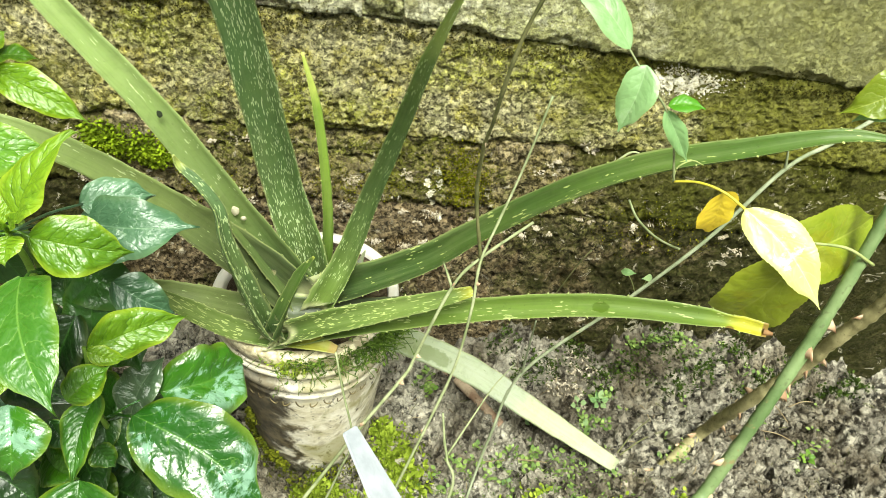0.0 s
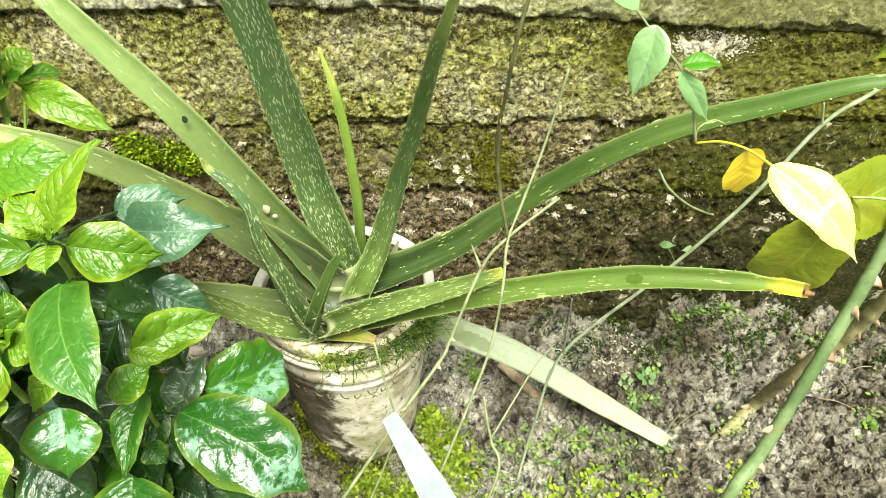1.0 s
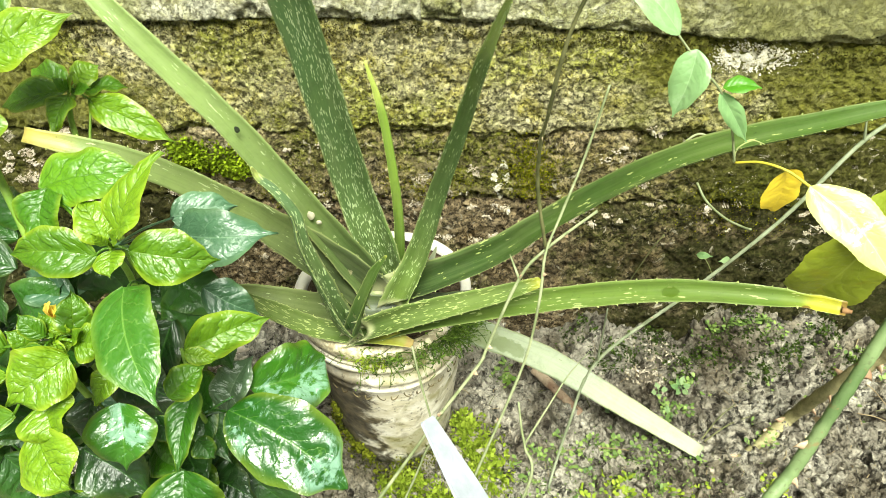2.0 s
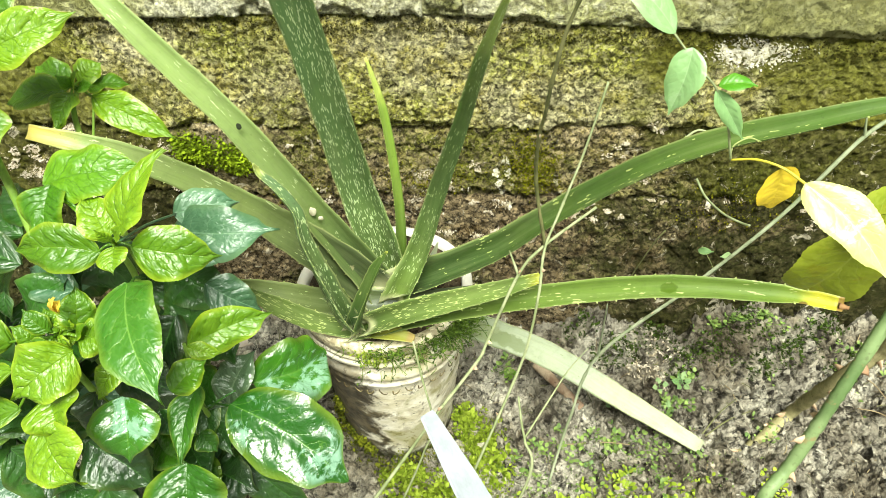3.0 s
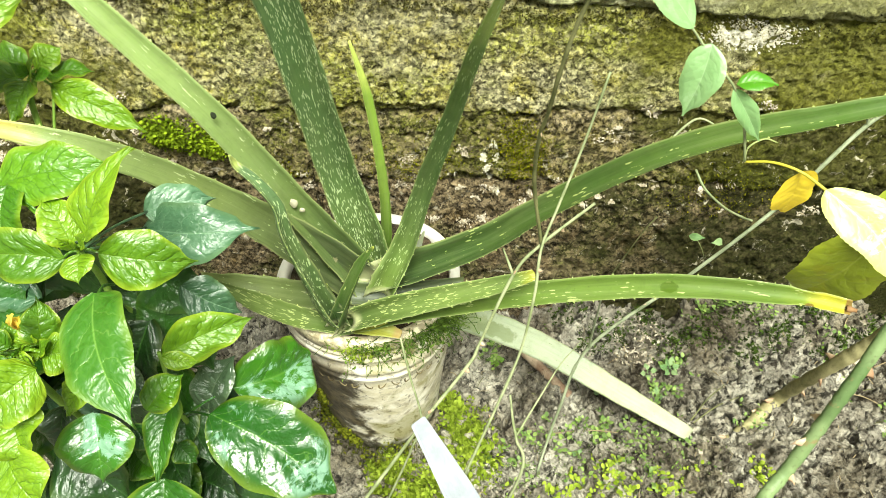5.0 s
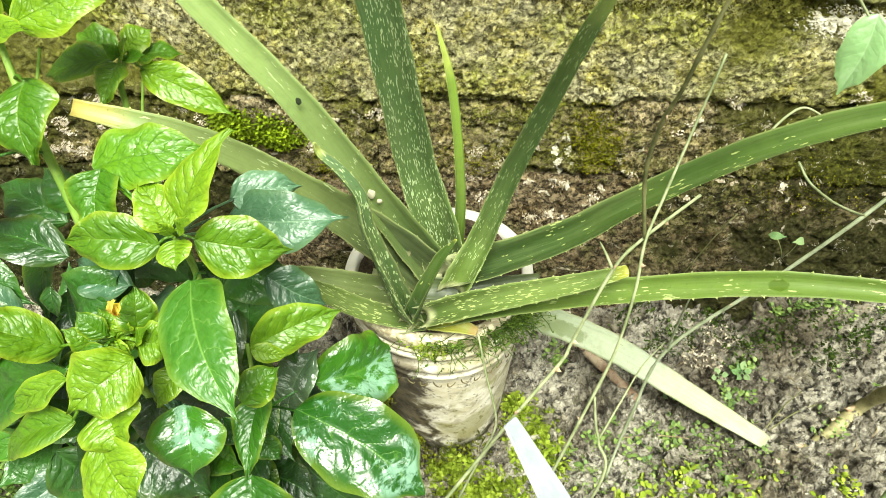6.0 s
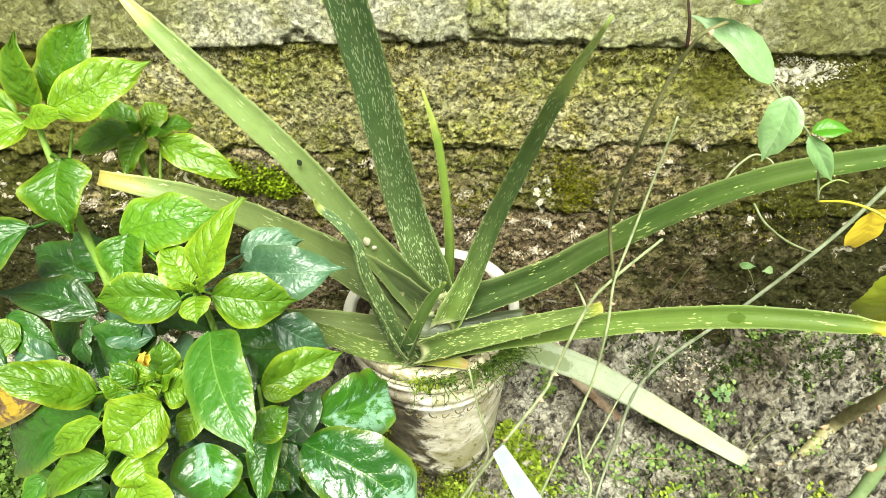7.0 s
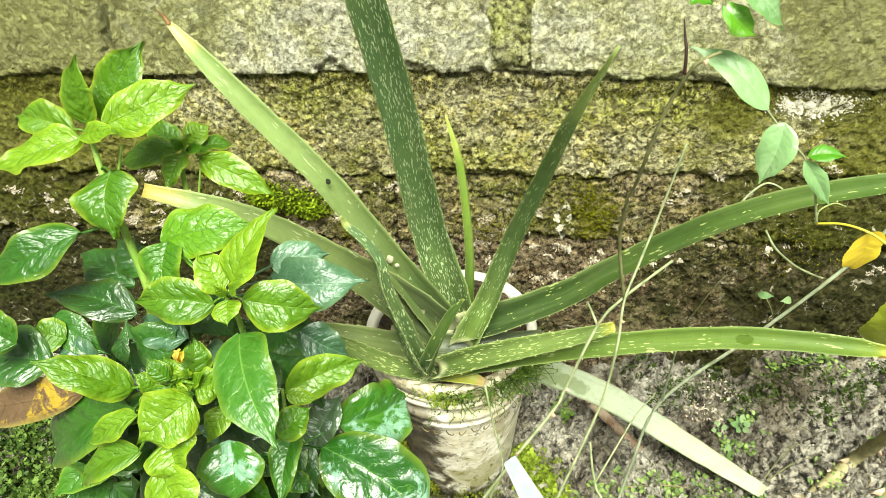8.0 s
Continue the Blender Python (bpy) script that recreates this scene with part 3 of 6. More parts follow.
def wall_face(x, z):
    """How far forward the wall's skin lies at a place on it."""
    z -= float(settled(x, z))
    for x0, x1, z0, z1, skin in FACES:
        if x0 <= x <= x1 and z0 <= z <= z1:
            return float(skin[int((z - z0) / (z1 - z0) * (skin.shape[0] - 1)), int((x - x0) / (x1 - x0) * (skin.shape[1] - 1))])
    return 0.0


def course(name, x0, x1, z0, z1, front, rough, size, seed, material, parent, edge=0.012, cell=0.004, back=0.12, label=""):
    """One block of masonry: an uneven front face with worn, rounded edges, and plain sides behind it."""
    nx, nz = max(8, int((x1 - x0) / cell)), max(8, int((z1 - z0) / cell))
    x, z = np.meshgrid(np.linspace(x0, x1, nx), np.linspace(z0, z1, nz))
    h = relief(x, z, size, seed, rough)
    d = np.minimum(np.minimum(z - z0, z1 - z), np.minimum(x - x0, x1 - x) + 0.002) + rugged(x, z, 0.04, 4, seed + 60, 0.7) * 0.011
    worn = np.clip(1 - d / edge, 0, 1) ** 2
    y = front - h + worn * edge * 1.1
    FACES.append((x0, x1, z0, z1, y))
    pad = lambda g, v: np.pad(g, 1, mode="edge") if v is None else np.pad(g, 1, constant_values=v)
    me = sheet(name, pad(x, None), pad(y, back), pad(z + settled(x, z), None), material)
    return part(name, me, parent, label)


wall = thing("wall_back", (0, 0, 0), "old mossy masonry garden wall of weathered stone courses", "wall", kind="structure")
blocks = ((-2.6, -1.555), (-1.545, -0.985), (-0.975, -0.465), (-0.455, 0.052), (0.102, 1.128), (1.136, 1.7), (1.705, 2.6))
for k, (xa, xb) in enumerate(blocks):
    fine = -1.0 < xa and xb < 1.2
    course("stone_block", xa, xb, 0.600, 0.83, -0.008, 0.0022, 0.03, 11 + k * 7, WALL_TOP, wall, 0.008, 0.0026 if fine else 0.02)
    course("stone_block", xa, xb, 0.834, 1.06, -0.010, 0.0045, 0.09, 411 + k * 7, WALL_TOP, wall, 0.012, 0.012)
for za, zb in ((0.601, 0.83), (0.835, 1.06)):
    course("mortar_joint", 0.049, 0.105, za, zb, -0.0055, 0.0030, 0.02, 77, WALL_JOINT, wall, 0.006, 0.003)
joints = (-2.6, -1.6, -0.92, 1.12, 1.9, 2.6)
for k, (xa, xb) in enumerate(zip(joints, joints[1:])):
    fine = -1.0 < xa and xb < 1.2
    course("stone_block", xa, xb, 0.435, 0.598, 0.0, 0.0036, 0.022, 111 + k * 7, WALL_MID, wall, 0.009, 0.0025 if fine else 0.02)
joints = (-2.6, -1.0, -0.1, 0.75, 2.6)
for k, (xa, xb) in enumerate(zip(joints, joints[1:])):
    course("footing_stone", xa, xb, 0.31, 0.437, 0.004, 0.0058, 0.028, 211 + k * 7, WALL_LOW, wall, 0.012, 0.003 if xb - xa < 0.95 else 0.012)
for k, (xa, xb) in enumerate(zip(joints, joints[1:])):
    course("footing", xa, xb, -0.1, 0.313, 0.006, 0.0064, 0.03, 311 + k * 7, FOOTING, wall, 0.006, 0.0038 if xb - xa < 0.95 else 0.014)

# ground: one sheet, fine by the wall, coarse to the horizon
def spread(lo, hi, step, far):
    mid = np.arange(lo, hi, step)
    out = [lo - step * 1.5 ** k for k in range(1, 60) if step * 1.5 ** k < far]
    return np.concatenate([np.array(out[::-1]), mid, np.array([hi + step * 1.5 ** k for k in range(1, 60) if step * 1.5 ** k < far])])


gx, gy = np.meshgrid(spread(-0.95, 1.05, 0.003, 900), spread(-0.62, 0.004, 0.003, 900))


def ground_height(x, y):
    near = np.clip(1.6 - np.abs(x) * 0.5, 0, 1) * np.clip(2.2 + y, 0, 1) * np.clip(1.5 - y, 0, 1)
    lumps = rugged(x, y, 0.09, 6, 700, 0.72) * 0.015 + (0.45 - np.abs(rugged(x, y, 0.030, 3, 720, 0.7))) * 0.027 + (0.4 - np.abs(rugged(x, y, 0.012, 2, 740, 0.7))) * 0.010
    bank = np.clip(1 + y / 0.09, 0, 1) ** 2 * 0.05 * np.clip(0.8 + 0.9 * rugged(x, y * 0, 0.11, 3, 731, 0.6), 0.05, 2)
    return (lumps + bank) * near


tagged(new("ground", sheet("ground", gx, gy, ground_height(gx, gy), EARTH)), "bare lumpy garden soil with clods and weeds", "ground", kind="structure")


LOW = ground_height(*np.meshgrid(np.linspace(-1.2, 1.2, 601), np.linspace(-1.2, 0.0, 301)))


def height(x, y):
    return float(LOW[int(min(1, max(0, (y + 1.2) / 1.2)) * 300), int(min(1, max(0, (x + 1.2) / 2.4)) * 600)])


def clods(name, count, seed, box, sizes, material, label, category, smooth=True):
    """Crumbs of soil or grit, one mesh."""
    rnd, bag = random.Random(seed), Bag()
    ico = [(0, 0, 1), (0.89, 0, 0.45), (0.28, 0.85, 0.45), (-0.72, 0.53, 0.45), (-0.72, -0.53, 0.45), (0.28, -0.85, 0.45),
           (0.72, 0.53, -0.45), (-0.28, 0.85, -0.45), (-0.89, 0, -0.45), (-0.28, -0.85, -0.45), (0.72, -0.53, -0.45), (0, 0, -1)]
    tri = [(0, 1, 2), (0, 2, 3), (0, 3, 4), (0, 4, 5), (0, 5, 1), (1, 6, 2), (2, 7, 3), (3, 8, 4), (4, 9, 5), (5, 10, 1),
           (6, 7, 2), (7, 8, 3), (8, 9, 4), (9, 10, 5), (10, 6, 1), (11, 7, 6), (11, 8, 7), (11, 9, 8), (11, 10, 9), (11, 6, 10)]
    for _ in range(count):
        x, y = rnd.uniform(box[0], box[1]), rnd.uniform(box[2], box[3])
        r = sizes[0] + (sizes[1] - sizes[0]) * rnd.random() ** 4
        turn = Euler([rnd.uniform(0, 6) for _ in range(3)]).to_matrix()
        stretch = Vector((rnd.uniform(0.6, 1.8), rnd.uniform(0.6, 1.5), rnd.uniform(0.3, 0.7)))
        c = Vector((x, y, height(x, y) + r * 0.25))
        bag.add([c + turn @ Vector((p[0] * stretch.x, p[1] * stretch.y, p[2] * stretch.z)) * r * rnd.uniform(0.55, 1.25) for p in ico], tri)
    tagged(new(name, bag.mesh(name, material, smooth)), label, category, kind="stuff")


clods("soil_clods", 9000, 5, (-0.9, 1.0, -0.62, -0.004), (0.0009, 0.0062), EARTH, "brown crumbs and clods of garden soil", "soil")
clods("soil_crumbs", 5000, 8, (-0.8, 1.0, -0.5, -0.004), (0.0007, 0.0032), CLOD, "fine dark crumbs of soil", "soil")
clods("large_clods", 2600, 9, (-0.8, 1.0, -0.55, -0.01), (0.0030, 0.0100), EARTH, "lumps of grey-brown garden soil", "soil", False)
clods("broken_clods", 420, 12, (0.1, 1.0, -0.4, -0.012), (0.007, 0.017), EARTH, "angular broken clods of damp soil", "soil", False)
clods("mouldy_crumbs", 1500, 10, (0.38, 0.47, -0.085, -0.012), (0.0007, 0.0036), FLAKE, "crumbs of soil with white mould", "soil")
clods("pale_grit", 900, 6, (-0.8, 1.0, -0.6, -0.01), (0.0008, 0.0035), PEBBLE, "pale grit and small stones on soil", "grit")


def flakes(name, count, seed, spots, size, material, label, category):
    """Thin irregular crusts on the wall's face."""
    rnd, bag = random.Random(seed), Bag()
    for _ in range(count):
        cx, cz, sx, sz = rnd.choice(spots)
        x, z = rnd.gauss(cx, sx), rnd.gauss(cz, sz)
        r, n = size * (0.3 + rnd.random() ** 2), 7
        rim = []
        for a in range(n):
            fx, fz = x + math.cos(a * 6.283 / n) * r * rnd.uniform(0.5, 1.3), z + math.sin(a * 6.283 / n) * r * rnd.uniform(0.4, 1.0)
            rim.append((fx, wall_face(fx, fz) - 0.0005 - rnd.random() * 0.0008, fz))
        back = [(p[0], p[1] + 0.004, p[2]) for p in rim]
        bag.add([(x, wall_face(x, z) - 0.001 - rnd.random() * 0.0012, z), *rim, *back], [(0, k + 1, (k + 1) % n + 1) for k in range(n)] + [(k + 1, k + 1 + n, (k + 1) % n + 1 + n, (k + 1) % n + 1) for k in range(n)])
    tagged(new(name, bag.mesh(name, material)), label, category, kind="stuff")


rnd_l = random.Random(20)
patches = []
for cx, cz, sx, sz, n in ((-0.6, 0.36, 0.08, 0.03, 22), (-0.3, 0.33, 0.2, 0.03, 10), (0.1, 0.32, 0.16, 0.03, 16), (0.38, 0.28, 0.14, 0.03, 12), (0.12, 0.24, 0.1, 0.02, 8), (-0.14, 0.40, 0.06, 0.015, 3), (0.3, 0.44, 0.15, 0.02, 4), (-0.42, 0.42, 0.05, 0.03, 5)):
    for _ in range(n):
        x, z, w = rnd_l.gauss(cx, sx), rnd_l.gauss(cz, sz), rnd_l.uniform(0.002, 0.009)
        patches += [(x + rnd_l.gauss(0, w), z + rnd_l.gauss(0, w * 0.7), w * 0.6, w * 0.35) for _ in range(3)]
flakes("white_lichen", 7000, 21, patches, 0.0014, FLAKE, "white lichen crusts on the wall", "lichen")
streak = [(p[0], p[2], 0.0022, 0.0034) for p in ((0.161, 0, 0.381), (0.166, 0, 0.358), (0.153, 0, 0.34), (0.158, 0, 0.318), (0.169, 0, 0.296), (0.148, 0, 0.358))]
flakes("lichen_streak", 420, 23, streak, 0.0016, PLASTER, "curling white lichen streak on the wall", "lichen")
flakes("white_crust", 5200, 22, [(0.466, 0.547, 0.022, 0.008), (0.452, 0.552, 0.012, 0.006), (0.48, 0.55, 0.012, 0.004)], 0.0013, PLASTER, "white crust patch on the mossy wall", "crust")


def mossy(name, count, seed, spots, size, material, label, on_wall=False, lift=0.0):
    """A cushion of tiny leaflets on the wall or the ground."""
    rnd, bag = random.Random(seed), Bag()
    for _ in range(count):
        cx, cz, sx, sz = rnd.choice(spots)
        p, q = rnd.gauss(0, 1), rnd.gauss(0, 1)
        if p * p + q * q > 4:
            continue
        x, z = cx + p * sx, cz + q * sz
        up = lift * max(0.0, 1 - (p * p + q * q) / 4) * rnd.random()
        o = Vector((x, wall_face(x, z) - 0.0005 - up, z)) if on_wall else Vector((x, z, height(x, z) + 0.001 + up))
        a, t, s = rnd.uniform(0, 6.283), rnd.uniform(0.1, 1.2), size * rnd.uniform(0.5, 1.3)
        d = Vector((math.cos(a) * math.cos(t), -math.sin(t), math.sin(a) * math.cos(t))) if on_wall else Vector((math.cos(a) * math.cos(t), math.sin(a) * math.cos(t), math.sin(t)))
        w = d.cross(Vector((rnd.random(), rnd.random(), rnd.random()))).normalized() * s * 0.36
        bag.add([o, o + d * s * 0.5 + w, o + d * s, o + d * s * 0.5 - w], [(0, 1, 2, 3)])
    tagged(new(name, bag.mesh(name, material)), label, "moss", kind="stuff")


mossy("wall_moss_cushion", 3600, 31, [(-0.27, 0.39, 0.030, 0.016), (-0.235, 0.375, 0.02, 0.012), (-0.305, 0.40, 0.016, 0.014)], 0.0055, MOSS_WALL, "yellow-green moss cushion growing on the wall", True, 0.018)
mossy("wall_moss_film", 9000, 32, [(0.20, 0.385, 0.026, 0.028), (0.20, 0.37, 0.02, 0.028), (0.195, 0.385, 0.022, 0.03), (0.21, 0.34, 0.02, 0.02), (0.05, 0.35, 0.05, 0.02), (-0.16, 0.33, 0.03, 0.02), (0.5, 0.30, 0.06, 0.03)], 0.0028, MOSS_FILM, "thin moss film on the damp wall", True, 0.002)


mossy("seam_moss", 7000, 36, [(x * 0.05 - 0.75, 0.590 - 0.004 * (x % 3) + float(settled(x * 0.05 - 0.75, 0.59)), 0.03, 0.003 + 0.003 * (x % 4)) for x in range(36)], 0.0034, MOSS_SEAM, "dark crumbly moss along the seam of the wall", True, 0.004)


# ---- the pot and the aloe ----
POT_X, POT_Y = 0.0, -0.172


def lathe(profile, n=72, wobble=0.0, seed=1):
    rnd = random.Random(seed)
    verts, faces = [], []
    lump = [rnd.uniform(-1, 1) for _ in range(n)]
    for r, z in profile:
        for k in range(n):
            a = 2 * math.pi * k / n
            q = r + wobble * 0.5 * (lump[k] + lump[(k + 1) % n])
            verts.append((POT_X + q * math.cos(a), POT_Y + q * math.sin(a), z))
    for i in range(len(profile) - 1):
        for k in range(n):
            faces.append((i * n + k, i * n + (k + 1) % n, (i + 1) * n + (k + 1) % n, (i + 1) * n + k))
    return verts, faces


pot = thing("flower_pot", (POT_X, POT_Y, 0.0), "cream plastic bucket used as flower pot, stained and mossy", "pot")
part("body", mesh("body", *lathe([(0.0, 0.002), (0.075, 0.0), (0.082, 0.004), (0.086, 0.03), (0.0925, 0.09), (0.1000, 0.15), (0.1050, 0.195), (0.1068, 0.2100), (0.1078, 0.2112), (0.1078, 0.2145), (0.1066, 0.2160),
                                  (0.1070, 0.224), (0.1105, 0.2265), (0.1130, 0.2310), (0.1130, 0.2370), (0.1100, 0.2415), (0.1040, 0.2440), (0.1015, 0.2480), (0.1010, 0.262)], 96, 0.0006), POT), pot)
part("ridged_collar", mesh("ridged_collar", *lathe([(0.101, 0.2580), (0.1120, 0.2590), (0.1175, 0.2615), (0.1185, 0.2650), (0.1180, 0.2685), (0.1135, 0.2700), (0.1130, 0.2720), (0.1175, 0.2735), (0.1180, 0.2765),
                                                    (0.1135, 0.2780), (0.1130, 0.2800), (0.1175, 0.2820), (0.1185, 0.2890)], 96, 0.0005), POT), pot, "ridged cream collar with dirt in the grooves")
part("rim", mesh("rim", *lathe([(0.1183, 0.2885), (0.1193, 0.292), (0.1194, 0.2985), (0.118, 0.3015), (0.108, 0.3025), (0.1055, 0.3005), (0.105, 0.292), (0.104, 0.262)], 96), RIM_WHITE), pot, "smooth white plastic rim")
bag = Bag()
for k in range(-9, 10):
    a0 = radians(-90 + k * 9.5)
    curl = []
    for q in range(9):
        f = q / 8
        a = a0 + 0.075 * f - 0.02 * math.sin(f * 5.5)
        curl.append((POT_X + 0.1052 * math.cos(a), POT_Y + 0.1052 * math.sin(a), 0.198 + 0.007 * math.cos(f * 4.4 + (k % 2) * 1.2) * (1 - 0.4 * f)))
    tube(bag, curl, lambda f: 0.0009 * (1 - 0.7 * f) + 0.0003, 5, 14)
part("scroll_ornament", bag.mesh("scroll_ornament", GRIME), pot, "moulded curls darkened by dirt")
rr, aa = np.meshgrid(np.linspace(0.0, 0.1045, 40), np.linspace(0, 2 * math.pi, 90))
px_, py_ = POT_X + rr * np.cos(aa), POT_Y + rr * np.sin(aa)
part("potting_soil", sheet("potting_soil", px_, py_, 0.293 + rugged(px_, py_, 0.05, 5, 801, 0.65) * 0.006, POT_SOIL), pot, "dark damp potting soil")


def point_values(me, name, values):
    at = me.attributes.new(name, "FLOAT", "POINT")
    at.data.foreach_set("value", np.asarray(values, dtype=np.float32))


def aloe_leaf(parent, spine, widths, skin, face=(0, -0.7, 0.7), face_tip=None, dish=0.35, thick=0.22, teeth=True, seed=1, blunt=False, label="", notch=None):
    """A fleshy tapering leaf: dished upper side, rounded back, toothed margins. widths: metres at even steps from base to tip."""
    rnd = random.Random(seed)
    n, m = 40, 8
    path = curve(spine, n)
    face, face_tip = Vector(face), Vector(face_tip or face)
    verts, uvs, along, wide, faces, edges = [], [], [], [], [], [[], []]
    run = 0.0
    for i, p in enumerate(path):
        f = i / (n - 1)
        d = (path[min(i + 1, n - 1)] - path[max(i - 1, 0)]).normalized()
        up = face.lerp(face_tip, f)
        up = (up - d * up.dot(d)).normalized()
        side = d.cross(up)
        g = f * (len(widths) - 1)
        k = min(int(g), len(widths) - 2)
        h = 0.5 * (widths[k] + (widths[k + 1] - widths[k]) * (g - k)) * (1 + 0.025 * math.sin(i * 1.7 + seed))
        if notch and notch[0] < f < notch[1]:
            h *= 0.78
        if i:
            run += (p - path[i - 1]).length
        ring = []
        cup = dish * (1 + 1.6 * max(0.0, 1 - f * 2.2) ** 1.5)
        for j in range(m + 1):
            u = -1 + 2 * j / m
            ring.append((u, p + side * u * h + up * (cup * h * u * u * abs(u) ** 0.3)))
        for j in range(m - 1, 0, -1):
            u = -1 + 2 * j / m
            ring.append((u, p + side * u * h * 0.985 + up * (cup * h * u * u - 2 * h * thick * (1 - u * u) ** 0.7)))
        for u, q in ring:
            verts.append(q)
            uvs.append((u * h, run))
            along.append(f)
            wide.append(u)
        edges[0].append((ring[0][1], -side, d, h))
        edges[1].append((ring[m][1], side, d, h))
    c = 2 * m
    for i in range(n - 1):
        faces += [(i * c + j, i * c + (j + 1) % c, (i + 1) * c + (j + 1) % c, (i + 1) * c + j) for j in range(c)]
    faces += [tuple(range(c))[::-1], tuple((n - 1) * c + j for j in range(c))]
    me = mesh("leaf", verts, faces, skin, uvs)
    point_values(me, "along", along)
    point_values(me, "across", wide)
    ob = part("leaf", me, parent, label)
    if teeth:
        bag = Bag()
        for line in edges:
            todo = 0.006
            for i in range(2, n - 2):
                todo -= (path[i] - path[i - 1]).length
                if todo > 0:
                    continue
                todo = rnd.uniform(0.010, 0.020)
                q, out, d, h = line[i]
                s = 0.0009 + 0.0006 * rnd.random()
                up = d.cross(out) * 0.0006
                bag.add([q - d * s * 0.8, q + d * s * 0.8, q + up - out * s * 0.3, q - up - out * s * 0.3, q + out * s * 1.25 + d * s * 0.5],
                        [(0, 2, 4), (2, 1, 4), (1, 3, 4), (3, 0, 4)])
        tagged(part("teeth", bag.mesh("teeth", TOOTH, False), ob), kind="stuff")
    return ob


aloe = thing("aloe_plant", (POT_X, POT_Y, 0.27), "large spotted aloe with long toothed leaves in a cream pot", "aloe")
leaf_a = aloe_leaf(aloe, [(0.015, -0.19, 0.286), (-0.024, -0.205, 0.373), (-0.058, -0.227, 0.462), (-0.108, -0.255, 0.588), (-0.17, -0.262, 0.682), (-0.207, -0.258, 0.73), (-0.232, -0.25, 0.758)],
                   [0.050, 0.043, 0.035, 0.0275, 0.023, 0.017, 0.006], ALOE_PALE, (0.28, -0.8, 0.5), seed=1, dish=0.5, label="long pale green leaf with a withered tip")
aloe_leaf(aloe, [(0.011, -0.17, 0.288), (-0.002, -0.172, 0.379), (-0.019, -0.178, 0.476), (-0.028, -0.235, 0.659), (-0.035, -0.29, 0.789), (-0.044, -0.33, 0.876), (-0.052, -0.34, 0.915)],
                   [0.056, 0.050, 0.043, 0.037, 0.032, 0.022, 0.003], ALOE_DARK, (0.15, -0.85, 0.5), seed=2, dish=0.6, label="upright dark green leaf densely flecked with white")
aloe_leaf(aloe, [(0.019, -0.165, 0.311), (0.027, -0.165, 0.394), (0.028, -0.17, 0.471), (0.023, -0.18, 0.567), (0.012, -0.184, 0.629)],
          [0.018, 0.015, 0.013, 0.011, 0.003], ALOE_LIME, (0.6, -0.7, 0.4), seed=3, label="slim young yellow-green leaf")
aloe_leaf(aloe, [(0.028, -0.226, 0.320), (0.041, -0.221, 0.350), (0.060, -0.212, 0.395), (0.085, -0.225, 0.485), (0.116, -0.275, 0.605), (0.137, -0.33, 0.7), (0.16, -0.385, 0.786)],
          [0.030, 0.034, 0.029, 0.0235, 0.0175, 0.013, 0.002], ALOE_STREAK, (-0.25, -0.8, 0.5), seed=4, dish=0.75, label="upright green leaf speckled near the base")
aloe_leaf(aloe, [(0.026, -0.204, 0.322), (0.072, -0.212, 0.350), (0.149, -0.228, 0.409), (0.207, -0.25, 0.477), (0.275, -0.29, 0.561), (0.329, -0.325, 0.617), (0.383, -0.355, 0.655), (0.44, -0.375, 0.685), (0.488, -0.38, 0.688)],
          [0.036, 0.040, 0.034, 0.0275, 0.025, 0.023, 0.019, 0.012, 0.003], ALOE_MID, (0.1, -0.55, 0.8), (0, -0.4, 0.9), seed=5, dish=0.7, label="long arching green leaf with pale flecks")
leaf_f = aloe_leaf(aloe, [(-0.026, -0.258, 0.295), (0.012, -0.266, 0.317), (0.084, -0.287, 0.364), (0.194, -0.32, 0.427), (0.299, -0.363, 0.487), (0.39, -0.393, 0.511), (0.434, -0.415, 0.521)],
                   [0.024, 0.026, 0.025, 0.0240, 0.0215, 0.017, 0.012], ALOE_YELLOW, (0.1, -0.62, 0.75), seed=6, notch=(0.86, 0.9), dish=0.85, label="spreading leaf fading to a yellow and rusty tip")
aloe_leaf(aloe, [(-0.003, -0.275, 0.327), (0.039, -0.287, 0.359), (0.083, -0.3, 0.39), (0.123, -0.313, 0.418), (0.157, -0.322, 0.44), (0.194, -0.328, 0.463)],
          [0.024, 0.028, 0.026, 0.022, 0.018, 0.011], ALOE_FRONT, (0.1, -0.62, 0.75), seed=21, dish=0.7, label="shorter spotted leaf with a notched yellow tip")
aloe_leaf(aloe, [(0.035, -0.2, 0.281), (0.13, -0.16, 0.201), (0.233, -0.165, 0.15), (0.355, -0.19, 0.077), (0.467, -0.225, 0.021)],
          [0.034, 0.040, 0.039, 0.033, 0.021], ALOE_BLEACHED, (0.0, -0.6, 0.8), seed=7, dish=0.15, thick=0.1, teeth=False, label="drooping bleached leaf resting on the soil")
aloe_leaf(aloe, [(-0.023, -0.272, 0.313), (-0.033, -0.284, 0.346), (-0.044, -0.292, 0.417), (-0.055, -0.294, 0.476), (-0.058, -0.29, 0.51), (-0.074, -0.285, 0.535), (-0.09, -0.281, 0.551), (-0.092, -0.283, 0.565)],
          [0.020, 0.023, 0.021, 0.017, 0.014, 0.012, 0.009, 0.003], ALOE_NARROW, (0.8, -0.3, 0.5), seed=8, dish=0.9, label="narrow folded leaf paling to a dry tip")
